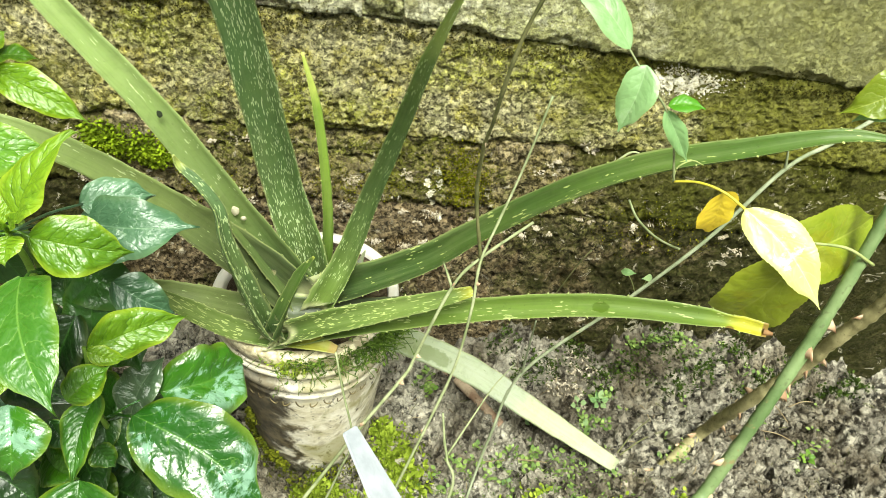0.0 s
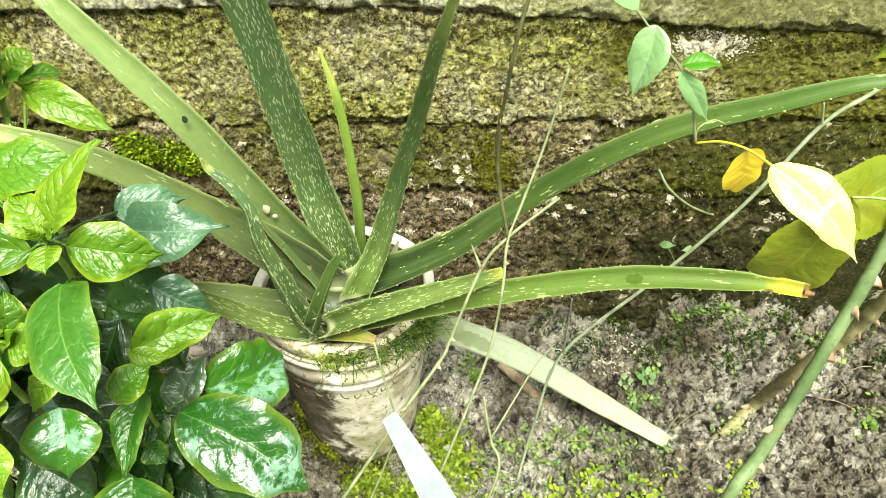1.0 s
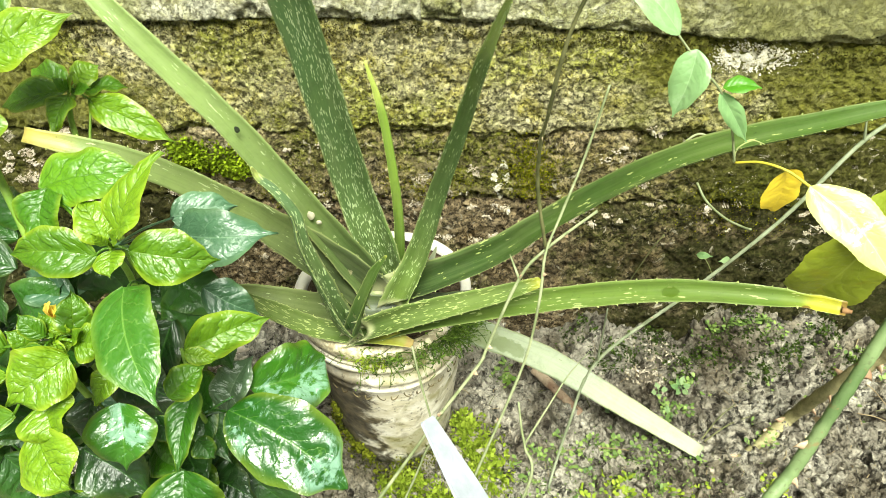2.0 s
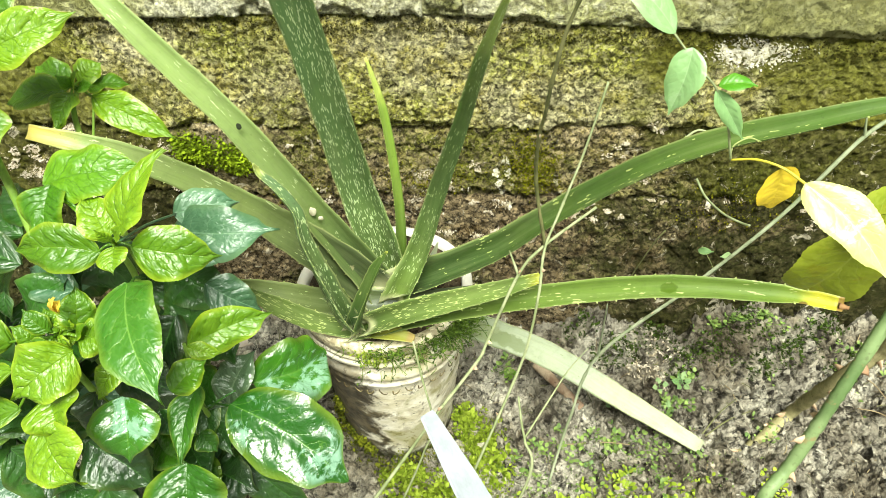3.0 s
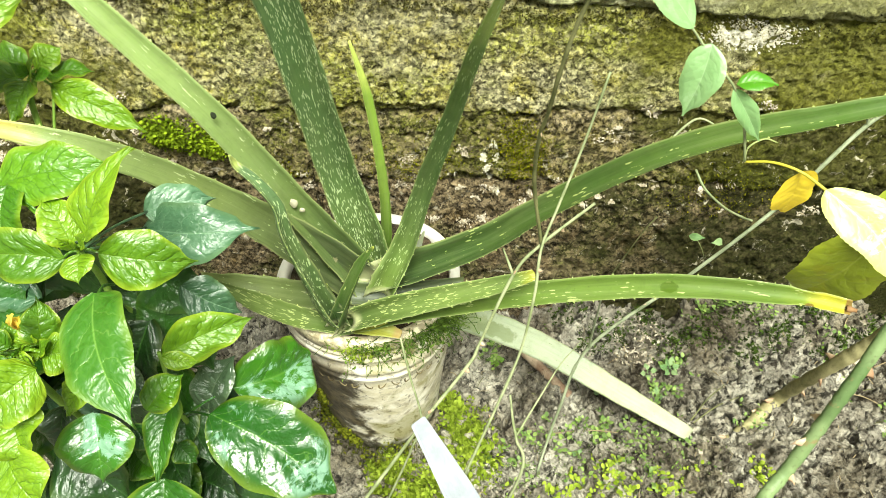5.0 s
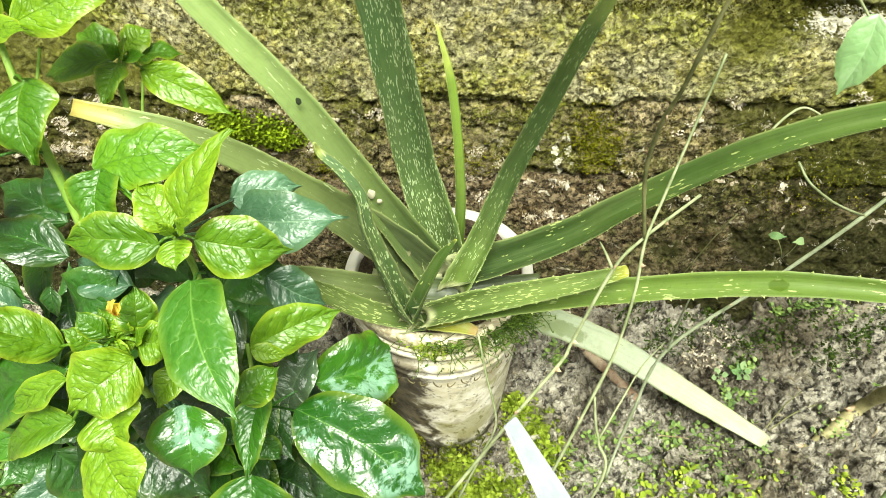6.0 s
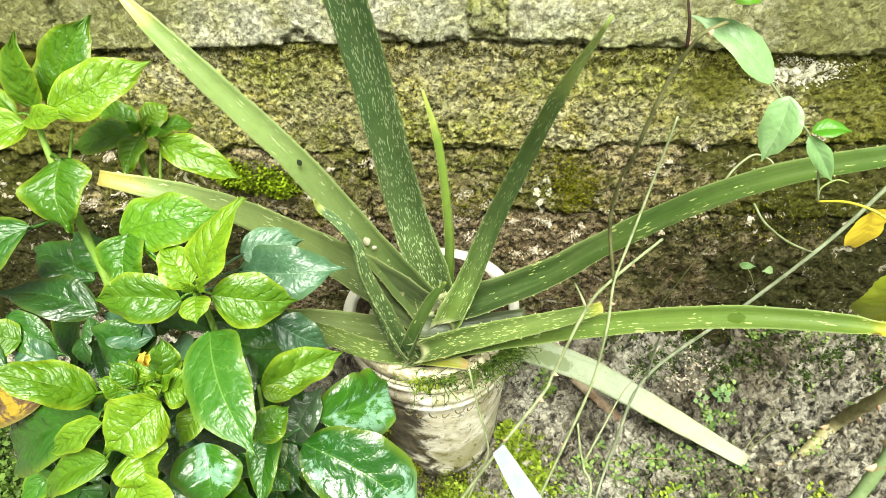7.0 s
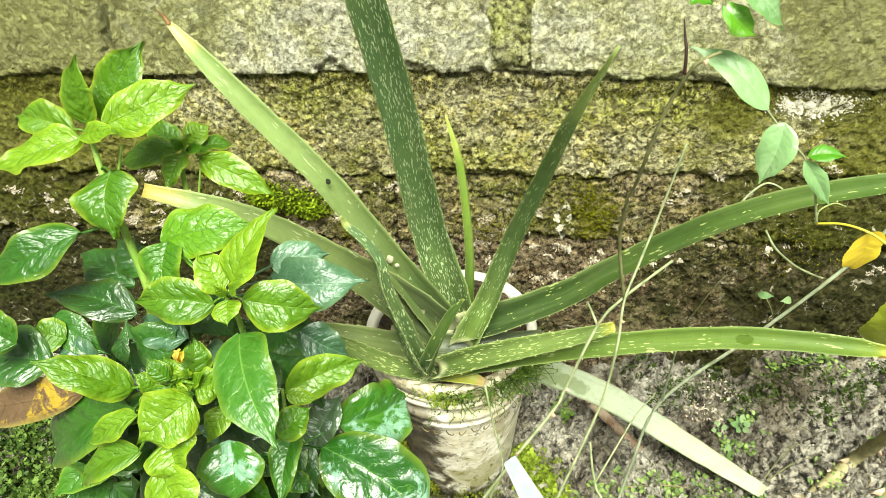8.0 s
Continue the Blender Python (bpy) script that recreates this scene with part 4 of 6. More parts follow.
aloe_leaf(aloe, [(-0.017, -0.276, 0.318), (-0.001, -0.282, 0.377), (0.02, -0.29, 0.433), (0.035, -0.295, 0.464)],
          [0.016, 0.016, 0.013, 0.003], ALOE_MID, (-0.5, -0.6, 0.5), seed=9, dish=0.9, teeth=False, label="small young folded leaf")
aloe_leaf(aloe, [(-0.019, -0.274, 0.318), (-0.023, -0.278, 0.361), (-0.025, -0.28, 0.393)],
          [0.012, 0.011, 0.002], ALOE_MID, (0.5, -0.6, 0.5), seed=19, dish=0.9, teeth=False, label="tiny young leaf")
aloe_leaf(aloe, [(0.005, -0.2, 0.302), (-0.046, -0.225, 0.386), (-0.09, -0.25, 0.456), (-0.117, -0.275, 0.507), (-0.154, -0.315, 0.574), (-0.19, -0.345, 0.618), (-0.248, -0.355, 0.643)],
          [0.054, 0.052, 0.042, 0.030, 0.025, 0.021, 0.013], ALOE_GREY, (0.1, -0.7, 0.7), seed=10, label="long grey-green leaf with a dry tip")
aloe_leaf(aloe, [(0.006, -0.215, 0.307), (-0.051, -0.235, 0.322), (-0.103, -0.255, 0.353), (-0.141, -0.265, 0.373), (-0.163, -0.275, 0.4)],
          [0.034, 0.034, 0.032, 0.026, 0.003], ALOE_SHORT, (0.0, -0.6, 0.8), seed=11, label="short grey-green leaf with a pale scar")
aloe_leaf(aloe, [(-0.019, -0.262, 0.3), (-0.066, -0.275, 0.33), (-0.107, -0.29, 0.374), (-0.143, -0.3, 0.416)],
          [0.022, 0.025, 0.022, 0.003], ALOE_FRONT, (0.0, -0.6, 0.8), seed=12, label="short spotted green leaf")
aloe_leaf(aloe, [(0, -0.276, 0.317), (0.025, -0.287, 0.329), (0.055, -0.296, 0.328)],
          [0.020, 0.022, 0.010], ALOE_DRY, (0, -0.5, 0.85), seed=13, teeth=False, label="withered yellow stub of a leaf")
aloe_leaf(aloe, [(0.052, -0.115, 0.278), (0.062, -0.118, 0.301), (0.071, -0.122, 0.331)], [0.010, 0.010, 0.002], ALOE_BLEACHED, seed=14, teeth=False, label="tiny pale leaf tip")
aloe_leaf(aloe, [(0.036, -0.125, 0.284), (0.04, -0.126, 0.297), (0.044, -0.128, 0.321)], [0.009, 0.009, 0.002], ALOE_BLEACHED, seed=15, teeth=False, label="tiny pale leaf tip")
# added leaf base that fills the shadowed gap with dark colour
aloe_leaf(aloe, [(-0.073, -0.226, 0.337), (-0.014, -0.226, 0.321), (0.045, -0.222, 0.318), (0.125, -0.212, 0.331)], [0.020, 0.030, 0.028, 0.010], ALOE_SHADED_SHEATH, seed=16, teeth=False, label="sheathing leaf base coloured dark as the shaded gap between leaves")
bag = Bag()
tube(bag, [(-0.232, -0.25, 0.757), (-0.236, -0.248, 0.764), (-0.241, -0.25, 0.772)], lambda f: 0.0022 * (1 - f) + 0.0003, 6)
part("dry_tip", bag.mesh("dry_tip", TIP_DRY), leaf_a, "shrivelled brown tip")
bag = Bag()
tube(bag, [(0.431, -0.4145, 0.5205), (0.4375, -0.4175, 0.5215)], lambda f: 0.0036 * (1 - 0.5 * f), 8, 6, 0.25, random.Random(4))
part("dry_tip", bag.mesh("dry_tip", TIP_DRY), leaf_f, "rusty dried tip")


def wart(name, at, size, material, parent, label, seed):
    rnd, bm = random.Random(seed), bmesh.new()
    bmesh.ops.create_icosphere(bm, subdivisions=2, radius=1)
    for v in bm.verts:
        v.co = Vector(at) + Vector((v.co.x * size[0], v.co.y * size[1], v.co.z * size[2])) * rnd.uniform(0.85, 1.15)
    me = bpy.data.meshes.new(name)
    bm.to_mesh(me)
    bm.free()
    me.materials.append(material)
    part(name, me, parent, label)


# two white scale insects sitting on the pale leaf
wart("white_blotch", (-0.058, -0.233, 0.467), (0.0042, 0.0018, 0.0062), PLASTER, leaf_a, "chalky white scale insect", 3)
wart("white_blotch", (-0.051, -0.231, 0.456), (0.003, 0.002, 0.003), PLASTER, leaf_a, "chalky white scale insect", 4)
DARKSPOT = plain_tint("dark_blemish", srgb(50, 62, 36), srgb(34, 40, 26), 0.7)
wart("blemish", (-0.105, -0.262, 0.594), (0.0028, 0.002, 0.0036), DARKSPOT, leaf_a, "dark blemish", 5)


def strands(name, count, seed, make, material, label, category, leafy=0):
    """A tangle of fine living threads, with leafy small leaflets along each."""
    rnd, bag = random.Random(seed), Bag()
    for _ in range(count):
        path = tube(bag, make(rnd), rnd.uniform(0.0003, 0.0006), 3, 6)
        for _ in range(leafy):
            o = rnd.choice(path)
            d = Vector((rnd.gauss(0, 1), rnd.gauss(-0.4, 1), rnd.gauss(0.2, 1))).normalized() * rnd.uniform(0.002, 0.0055)
            w = d.cross(Vector((rnd.random(), rnd.random(), rnd.random()))).normalized() * d.length * 0.3
            bag.add([o, o + d * 0.5 + w, o + d, o + d * 0.5 - w], [(0, 1, 2, 3)])
    tagged(new(name, bag.mesh(name, material)), label, category, kind="stuff")


def rim_moss(rnd):
    a = radians(rnd.gauss(-34, 13) if rnd.random() < 0.86 else rnd.gauss(-80, 14))
    r, z = 0.119 + rnd.uniform(-0.007, 0.004), 0.300 - abs(rnd.gauss(0, 0.009))
    p = Vector((POT_X + r * math.cos(a), POT_Y + r * math.sin(a), z))
    drift = Vector((0.004 * math.cos(a), 0.003 * math.sin(a), rnd.choice((-0.006, -0.001, 0.002))))
    out = [p]
    for k in range(3):
        p = p + drift + Vector((rnd.gauss(0, 0.007), rnd.gauss(0, 0.005), rnd.gauss(0, 0.006)))
        out.append(p)
    return out


strands("rim_moss", 420, 41, rim_moss, MOSS_RIM, "tangled green moss hanging from the pot rim", "moss", 5)


def pot_tufts(rnd):
    a, z = radians(rnd.gauss(-90, 7)), 0.299 - abs(rnd.gauss(0, 0.012))
    p = Vector((POT_X + 0.1185 * math.cos(a), POT_Y + 0.1185 * math.sin(a), z))
    out = [p]
    for k in range(3):
        p = p + Vector((rnd.gauss(0, 0.003), rnd.gauss(-0.001, 0.002), rnd.gauss(-0.002, 0.004)))
        out.append(p)
    return out


strands("pot_rim_tuft", 70, 42, pot_tufts, MOSS, "bright yellow-green moss tufts on the pot rim", "moss", 4)


# ---- thin leaves ----
def blade(bag, base, tip, width, turn=0.0, fold=0.25, arch=0.06, wave=0.05, quilt=0.06, belly=0.38, teeth=0, face=(0, -0.62, 0.78), droop=0.0, nu=18, nv=44, seed=1, twist=0.0, point=1.0, sweep=0.0):
    """A leaf from stalk to tip. width in metres; turn: degrees about its length; fold: how far it closes along the midrib."""
    base, tip, face = Vector(base), Vector(tip), Vector(face)
    rnd = random.Random(seed)
    axis = tip - base
    length = axis.length
    axis.normalize()
    up = (face - axis * face.dot(axis)).normalized()
    up = Matrix.Rotation(radians(turn), 3, axis) @ up
    ph = [rnd.uniform(0, 6.28) for _ in range(4)]
    verts, uvs = [], []
    for i in range(nv + 1):
        v = i / nv
        p = 0.48 + 0.16 * point
        r = p * (1 - belly) / belly
        h = 0.5 * width * (v / belly) ** p * ((1 - v) / (1 - belly)) ** r
        if v > 0.8:
            h *= 1 - 0.45 * math.sin(math.pi * (v - 0.8) / 0.2 * 0.75)
        if teeth:
            h *= 1 + 0.05 * ((v * teeth) % 1.0 - 0.5)
        lobes = [1 + 0.055 * min(1, 3 * (1 - v)) * (math.sin(v * 8 + ph[3] + k) + 0.5 * math.sin(v * 19 + ph[1] + 2 * k)) for k in (0.0, 2.3)]
        h = max(h, 0.0006)
        turned = Matrix.Rotation(radians(twist) * v, 3, axis)
        n2, s2 = turned @ up, turned @ axis.cross(up)
        mid = base + axis * v * length + n2 * (4 * arch * v * (1 - v) * length) - Vector((0, 0, 1)) * droop * length * v * v + s2 * (sweep * math.sin(math.pi * v) * length)
        for j in range(nu + 1):
            u = -1 + 2 * j / nu
            a = abs(u)
            lift = fold * h * (a - 0.62 * a ** 3)
            lift += wave * width * a * a * (math.sin(v * 9 + ph[0] + (2 if u > 0 else 0)) + 0.35 * math.sin(v * 17 + ph[1] + (1 if u > 0 else 0)))
            lift += quilt * h * (abs(math.sin((v - 0.26 * a ** 1.25) * 18 + (1.5 if u > 0 else 0) + 0.9 * math.sin(v * 6 + 1.7 * u + ph[2]))) ** 0.6 - 0.6) * min(1, 4 * a) * max(0.0, 1 - a ** 3)
            verts.append(mid + s2 * u * h * lobes[u > 0] * (1 - 0.12 * fold * a) + n2 * lift)
            uvs.append((u, v))
    w = nu + 1
    bag.add(verts, [(i * w + j, i * w + j + 1, (i + 1) * w + j + 1, (i + 1) * w + j) for i in range(nv) for j in range(nu)], uvs)


def leaf(parent, skin, base, tip, cm, stalk=None, seed=None, name="leaf", label="", stalk_r=0.0011, **shape):
    """One leaf with its stalk, as a part."""
    leaf.count += 1
    bag = Bag()
    rnd = random.Random(leaf.count * 13)
    shape.setdefault("fold", rnd.uniform(0.2, 0.5))
    shape.setdefault("arch", rnd.uniform(0.05, 0.14))
    shape.setdefault("wave", rnd.uniform(0.04, 0.1))
    shape.setdefault("twist", rnd.uniform(-22, 22))
    shape.setdefault("sweep", rnd.uniform(-0.06, 0.06))
    blade(bag, base, tip, cm * 0.0105, seed=seed or leaf.count, **shape)
    if stalk:
        tube(bag, [stalk, (Vector(stalk) + Vector(base)) / 2 + Vector((0, 0, 0.003)), Vector(base) + (Vector(tip) - Vector(base)) * 0.04], stalk_r, 6, 7)
    ob = part(name, bag.mesh(name, skin), parent, label)
    return ob


leaf.count = 0

chilli = thing("chilli_plant", (-0.2, -0.4, 0.0), "bushy chilli plant with glossy yellow-green and dark leaves", "chilli plant")


def stem(parent, pts, r0, r1, material=STEM_GREEN, name="stem", label=""):
    bag = Bag()
    tube(bag, pts, lambda f: r0 + (r1 - r0) * f, 8)
    return part(name, bag.mesh(name, material), parent, label)


TOP, MIDN, BACKN, LOWN = (-0.269, -0.365, 0.706), (-0.144, -0.45, 0.602), (-0.221, -0.31, 0.658), (-0.174, -0.51, 0.562)
FOOT = (-0.19, -0.40, 0.0)
stem(chilli, [FOOT, (-0.2, -0.41, 0.2), (-0.237, -0.43, 0.496), (-0.234, -0.42, 0.581), (-0.248, -0.4, 0.639), (-0.261, -0.38, 0.681), TOP], 0.0055, 0.0022)
stem(chilli, [(-0.2, -0.41, 0.2), (-0.17, -0.42, 0.4), (-0.146, -0.44, 0.55), MIDN], 0.0045, 0.002)
stem(chilli, [(-0.2, -0.41, 0.2), (-0.2, -0.36, 0.42), (-0.225, -0.325, 0.618), BACKN], 0.004, 0.002)
stem(chilli, [(-0.2, -0.41, 0.18), (-0.2, -0.47, 0.4), (-0.188, -0.5, 0.52), LOWN], 0.004, 0.002)
stem(chilli, [(-0.2, -0.41, 0.14), (-0.12, -0.43, 0.28), (-0.129, -0.45, 0.39), (-0.115, -0.46, 0.5)], 0.004, 0.0016)
stem(chilli, [(-0.214, -0.325, 0.618), (-0.208, -0.312, 0.649)], 0.0013, 0.001)
stem(chilli, [(-0.253, -0.375, 0.669), (-0.247, -0.36, 0.694)], 0.0014, 0.001)
Y, F, M, D, B = CHILLI_YOUNG, CHILLI_FRESH, CHILLI_MID, CHILLI_DARK, CHILLI_BLUE
# top shoot
for skin, base, tip, cm, turn in (
        (Y, (-0.26, -0.352, 0.709), (-0.218, -0.325, 0.771), 4.6, 8), (Y, (-0.268, -0.362, 0.713), (-0.257, -0.36, 0.774), 2.9, 10), (Y, (-0.252, -0.368, 0.715), (-0.177, -0.335, 0.738), 4.0, 18),
        (Y, (-0.281, -0.366, 0.71), (-0.34, -0.355, 0.718), 3.4, -15), (Y, (-0.269, -0.378, 0.709), (-0.34, -0.4, 0.691), 4.1, 15), (Y, (-0.268, -0.376, 0.711), (-0.223, -0.392, 0.722), 1.9, 0)):
    leaf(chilli, skin, base, tip, cm, TOP, turn=turn, arch=0.05)
leaf(chilli, Y, (-0.243, -0.392, 0.687), (-0.236, -0.43, 0.645), 5.3, (-0.261, -0.38, 0.681), fold=0.15, arch=0.12, turn=10, belly=0.34, point=0.1, label="broad yellow-green leaf")
leaf(chilli, M, (-0.264, -0.43, 0.651), (-0.348, -0.455, 0.615), 4.0, (-0.246, -0.4, 0.633), fold=0.3)
# shoot behind
for skin, base, tip, cm, turn in (
        (Y, (-0.209, -0.312, 0.653), (-0.138, -0.322, 0.616), 3.1, 12), (Y, (-0.222, -0.316, 0.659), (-0.233, -0.34, 0.635), 2.7, 0), (Y, (-0.229, -0.308, 0.658), (-0.296, -0.305, 0.64), 3.2, 10),
        (Y, (-0.222, -0.302, 0.661), (-0.203, -0.285, 0.672), 2.6, 10), (Y, (-0.216, -0.302, 0.657), (-0.182, -0.29, 0.653), 2.7, -20), (F, (-0.232, -0.296, 0.66), (-0.274, -0.275, 0.664), 2.8, 0),
        (Y, (-0.219, -0.315, 0.664), (-0.202, -0.325, 0.685), 1.3, 0), (F, (-0.221, -0.315, 0.664), (-0.226, -0.322, 0.678), 1.2, 0), (F, (-0.214, -0.318, 0.664), (-0.193, -0.326, 0.671), 1.2, 0)):
    leaf(chilli, skin, base, tip, cm, BACKN, turn=turn)
# middle rosette
for skin, base, tip, cm, turn in (
        (F, (-0.211, -0.41, 0.627), (-0.129, -0.39, 0.633), 4.8, -10), (F, (-0.201, -0.415, 0.632), (-0.197, -0.45, 0.602), 4.2, 0), (Y, (-0.137, -0.448, 0.61), (-0.101, -0.41, 0.663), 3.9, -20),
        (Y, (-0.13, -0.452, 0.602), (-0.069, -0.436, 0.58), 4.3, 12), (Y, (-0.139, -0.458, 0.606), (-0.134, -0.478, 0.597), 2.6, 0), (Y, (-0.147, -0.45, 0.607), (-0.172, -0.425, 0.629), 3.1, 15),
        (Y, (-0.153, -0.456, 0.599), (-0.225, -0.452, 0.596), 4.0, -8), (Y, (-0.137, -0.462, 0.616), (-0.139, -0.47, 0.633), 1.0, 0), (Y, (-0.132, -0.462, 0.618), (-0.118, -0.468, 0.637), 1.0, 0)):
    leaf(chilli, skin, base, tip, cm, MIDN, turn=turn)
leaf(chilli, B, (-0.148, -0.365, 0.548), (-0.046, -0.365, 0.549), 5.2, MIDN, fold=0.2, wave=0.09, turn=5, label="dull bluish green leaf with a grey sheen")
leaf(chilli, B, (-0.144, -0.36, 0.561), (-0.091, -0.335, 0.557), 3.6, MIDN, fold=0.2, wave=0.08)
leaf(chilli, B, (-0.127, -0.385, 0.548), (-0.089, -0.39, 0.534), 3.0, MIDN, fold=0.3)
# left side
for skin, base, tip, cm, turn in (
        (D, (-0.235, -0.445, 0.574), (-0.328, -0.43, 0.578), 3.8, 10), (D, (-0.307, -0.45, 0.576), (-0.255, -0.472, 0.55), 2.8, -10), (Y, (-0.29, -0.47, 0.566), (-0.322, -0.472, 0.575), 3.0, 0),
        (D, (-0.296, -0.49, 0.559), (-0.368, -0.485, 0.558), 5.4, 15), (B, (-0.266, -0.48, 0.546), (-0.302, -0.47, 0.56), 3.4, 0), (D, (-0.258, -0.405, 0.571), (-0.32, -0.38, 0.585), 4.0, 10),
        (D, (-0.239, -0.4, 0.585), (-0.28, -0.375, 0.601), 3.6, -10), (M, (-0.306, -0.5, 0.59), (-0.347, -0.49, 0.61), 4.0, 0), (D, (-0.24, -0.46, 0.529), (-0.196, -0.445, 0.563), 4.4, 0),
        (D, (-0.193, -0.43, 0.559), (-0.249, -0.44, 0.507), 4.6, 0), (B, (-0.191, -0.455, 0.556), (-0.245, -0.43, 0.556), 3.6, 0), (D, (-0.248, -0.46, 0.558), (-0.247, -0.47, 0.533), 2.0, 20)):
    leaf(chilli, skin, base, tip, cm, turn=turn)
# lower rosette with the flower
for skin, base, tip, cm, turn in (
        (Y, (-0.209, -0.515, 0.559), (-0.269, -0.53, 0.604), 3.4, 20), (Y, (-0.157, -0.508, 0.569), (-0.158, -0.49, 0.598), 2.6, 25), (Y, (-0.156, -0.513, 0.567), (-0.134, -0.51, 0.56), 3.0, 0),
        (Y, (-0.174, -0.515, 0.574), (-0.19, -0.51, 0.591), 1.7, 0), (Y, (-0.172, -0.522, 0.57), (-0.194, -0.54, 0.555), 2.3, 20), (Y, (-0.171, -0.512, 0.57), (-0.183, -0.5, 0.583), 1.6, 0),
        (Y, (-0.165, -0.52, 0.568), (-0.171, -0.532, 0.561), 1.8, 0), (Y, (-0.165, -0.51, 0.571), (-0.165, -0.505, 0.584), 1.6, 0), (Y, (-0.15, -0.53, 0.571), (-0.186, -0.56, 0.552), 4.6, -15),
        (Y, (-0.172, -0.545, 0.54), (-0.154, -0.57, 0.525), 4.6, 0), (Y, (-0.178, -0.56, 0.522), (-0.143, -0.59, 0.495), 5.2, 10), (Y, (-0.198, -0.55, 0.527), (-0.259, -0.56, 0.485), 3.0, 20),
        (M, (-0.211, -0.52, 0.544), (-0.335, -0.505, 0.43), 5.8, 0), (Y, (-0.193, -0.54, 0.56), (-0.242, -0.548, 0.531), 2.2, 15)):
    leaf(chilli, skin, base, tip, cm, LOWN, turn=turn)
rnd_y = random.Random(83)
for k in range(15):
    a, t = k * 2.4, rnd_y.uniform(-0.2, 0.9)
    out = Vector((math.cos(a) * math.cos(t), math.sin(a) * math.cos(t) * 0.7, math.sin(t)))
    core = Vector(LOWN) + out * rnd_y.uniform(0.008, 0.016) + Vector((rnd_y.uniform(-0.016, 0.016), 0, rnd_y.uniform(-0.02, 0.006)))
    leaf(chilli, Y, core, core + out * rnd_y.uniform(0.014, 0.026), rnd_y.uniform(1.1, 2.0), LOWN, turn=rnd_y.uniform(-20, 20), nu=10, nv=20)
for base, tip in (((-0.158, -0.516, 0.596), (-0.156, -0.518, 0.616)), ((-0.158, -0.516, 0.596), (-0.149, -0.52, 0.62)), ((-0.158, -0.516, 0.596), (-0.149, -0.516, 0.612))):
    leaf(chilli, CHILLI_PETAL, Vector(base), Vector(base).lerp(Vector(tip), 0.75), 0.9, name="petal", label="small yellow and pink petal", nu=6, nv=8)
# big leaf and those to the pot
leaf(chilli, CHILLI_LARGE, (-0.127, -0.477, 0.588), (-0.070, -0.568, 0.563), 4.9, (-0.139, -0.44, 0.557), fold=0.16, arch=0.12, turn=-6, twist=6, sweep=0.03, wave=0.07, belly=0.36, point=0.6, label="largest pale green leaf hanging down")
for skin, base, tip, cm, turn in (
        (Y, (-0.146, -0.5, 0.522), (-0.161, -0.52, 0.5), 2.3, 0), (Y, (-0.091, -0.53, 0.527), (-0.07, -0.505, 0.536), 2.7, 10), (Y, (-0.111, -0.464, 0.500), (-0.046, -0.424, 0.505), 3.9, 15),
        (Y, (-0.107, -0.47, 0.508), (-0.081, -0.465, 0.496), 1.5, 0), (D, (-0.134, -0.42, 0.459), (-0.143, -0.378, 0.514), 4.8, 10), (B, (-0.113, -0.4, 0.514), (-0.07, -0.395, 0.476), 3.8, 0),
        (M, (-0.098, -0.488, 0.482), (-0.1, -0.545, 0.452), 2.9, 10), (M, (-0.125, -0.51, 0.476), (-0.11, -0.52, 0.454), 2.0, 0), (M, (-0.114, -0.49, 0.414), (-0.098, -0.5, 0.4), 2.2, 0)):
    leaf(chilli, skin, base, tip, cm, turn=turn)
P = CHILLI_PATCHED
leaf(chilli, P, (-0.083, -0.433, 0.414), (-0.026, -0.374, 0.388), 7.2, (-0.129, -0.45, 0.39), fold=0.75, arch=0.1, wave=0.07, turn=14, twist=-10, belly=0.5, point=0.2, label="dark leaf with a curled lobe whitened by painted sheen")
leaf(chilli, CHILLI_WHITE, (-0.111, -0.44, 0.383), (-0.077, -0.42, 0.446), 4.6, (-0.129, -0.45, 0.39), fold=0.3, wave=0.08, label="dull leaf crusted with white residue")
leaf(chilli, P, (-0.083, -0.478, 0.442), (0.023, -0.517, 0.388), 7.2, (-0.128, -0.45, 0.395), fold=0.35, arch=0.1, turn=-8, wave=0.05, belly=0.45, point=0.5, twist=0, label="large glossy leaf with residue and painted pale sheen")
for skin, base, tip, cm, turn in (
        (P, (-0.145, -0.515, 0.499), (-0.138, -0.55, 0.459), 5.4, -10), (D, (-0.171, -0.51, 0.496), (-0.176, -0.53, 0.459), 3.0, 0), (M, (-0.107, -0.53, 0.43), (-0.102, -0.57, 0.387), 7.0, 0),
        (D, (-0.136, -0.43, 0.315), (-0.04, -0.46, 0.214), 4.6, 10), (D, (-0.152, -0.46, 0.456), (-0.151, -0.48, 0.403), 5.0, 0), (D, (-0.218, -0.5, 0.407), (-0.158, -0.52, 0.369), 6.0, 0),
        (D, (-0.3, -0.5, 0.389), (-0.263, -0.5, 0.319), 6.0, 0), (D, (-0.228, -0.5, 0.328), (-0.21, -0.52, 0.253), 6.0, 0), (D, (-0.14, -0.42, 0.491), (-0.171, -0.44, 0.428), 5.5, 0),
        (D, (-0.216, -0.39, 0.563), (-0.172, -0.41, 0.51), 5.0, 0), (D, (-0.354, -0.48, 0.482), (-0.378, -0.47, 0.493), 3.0, 0), (D, (-0.144, -0.46, 0.299), (-0.09, -0.48, 0.295), 6.0, 0)):
    leaf(chilli, skin, base, tip, cm, turn=turn)

# outer dark foliage
rnd_o = random.Random(71)
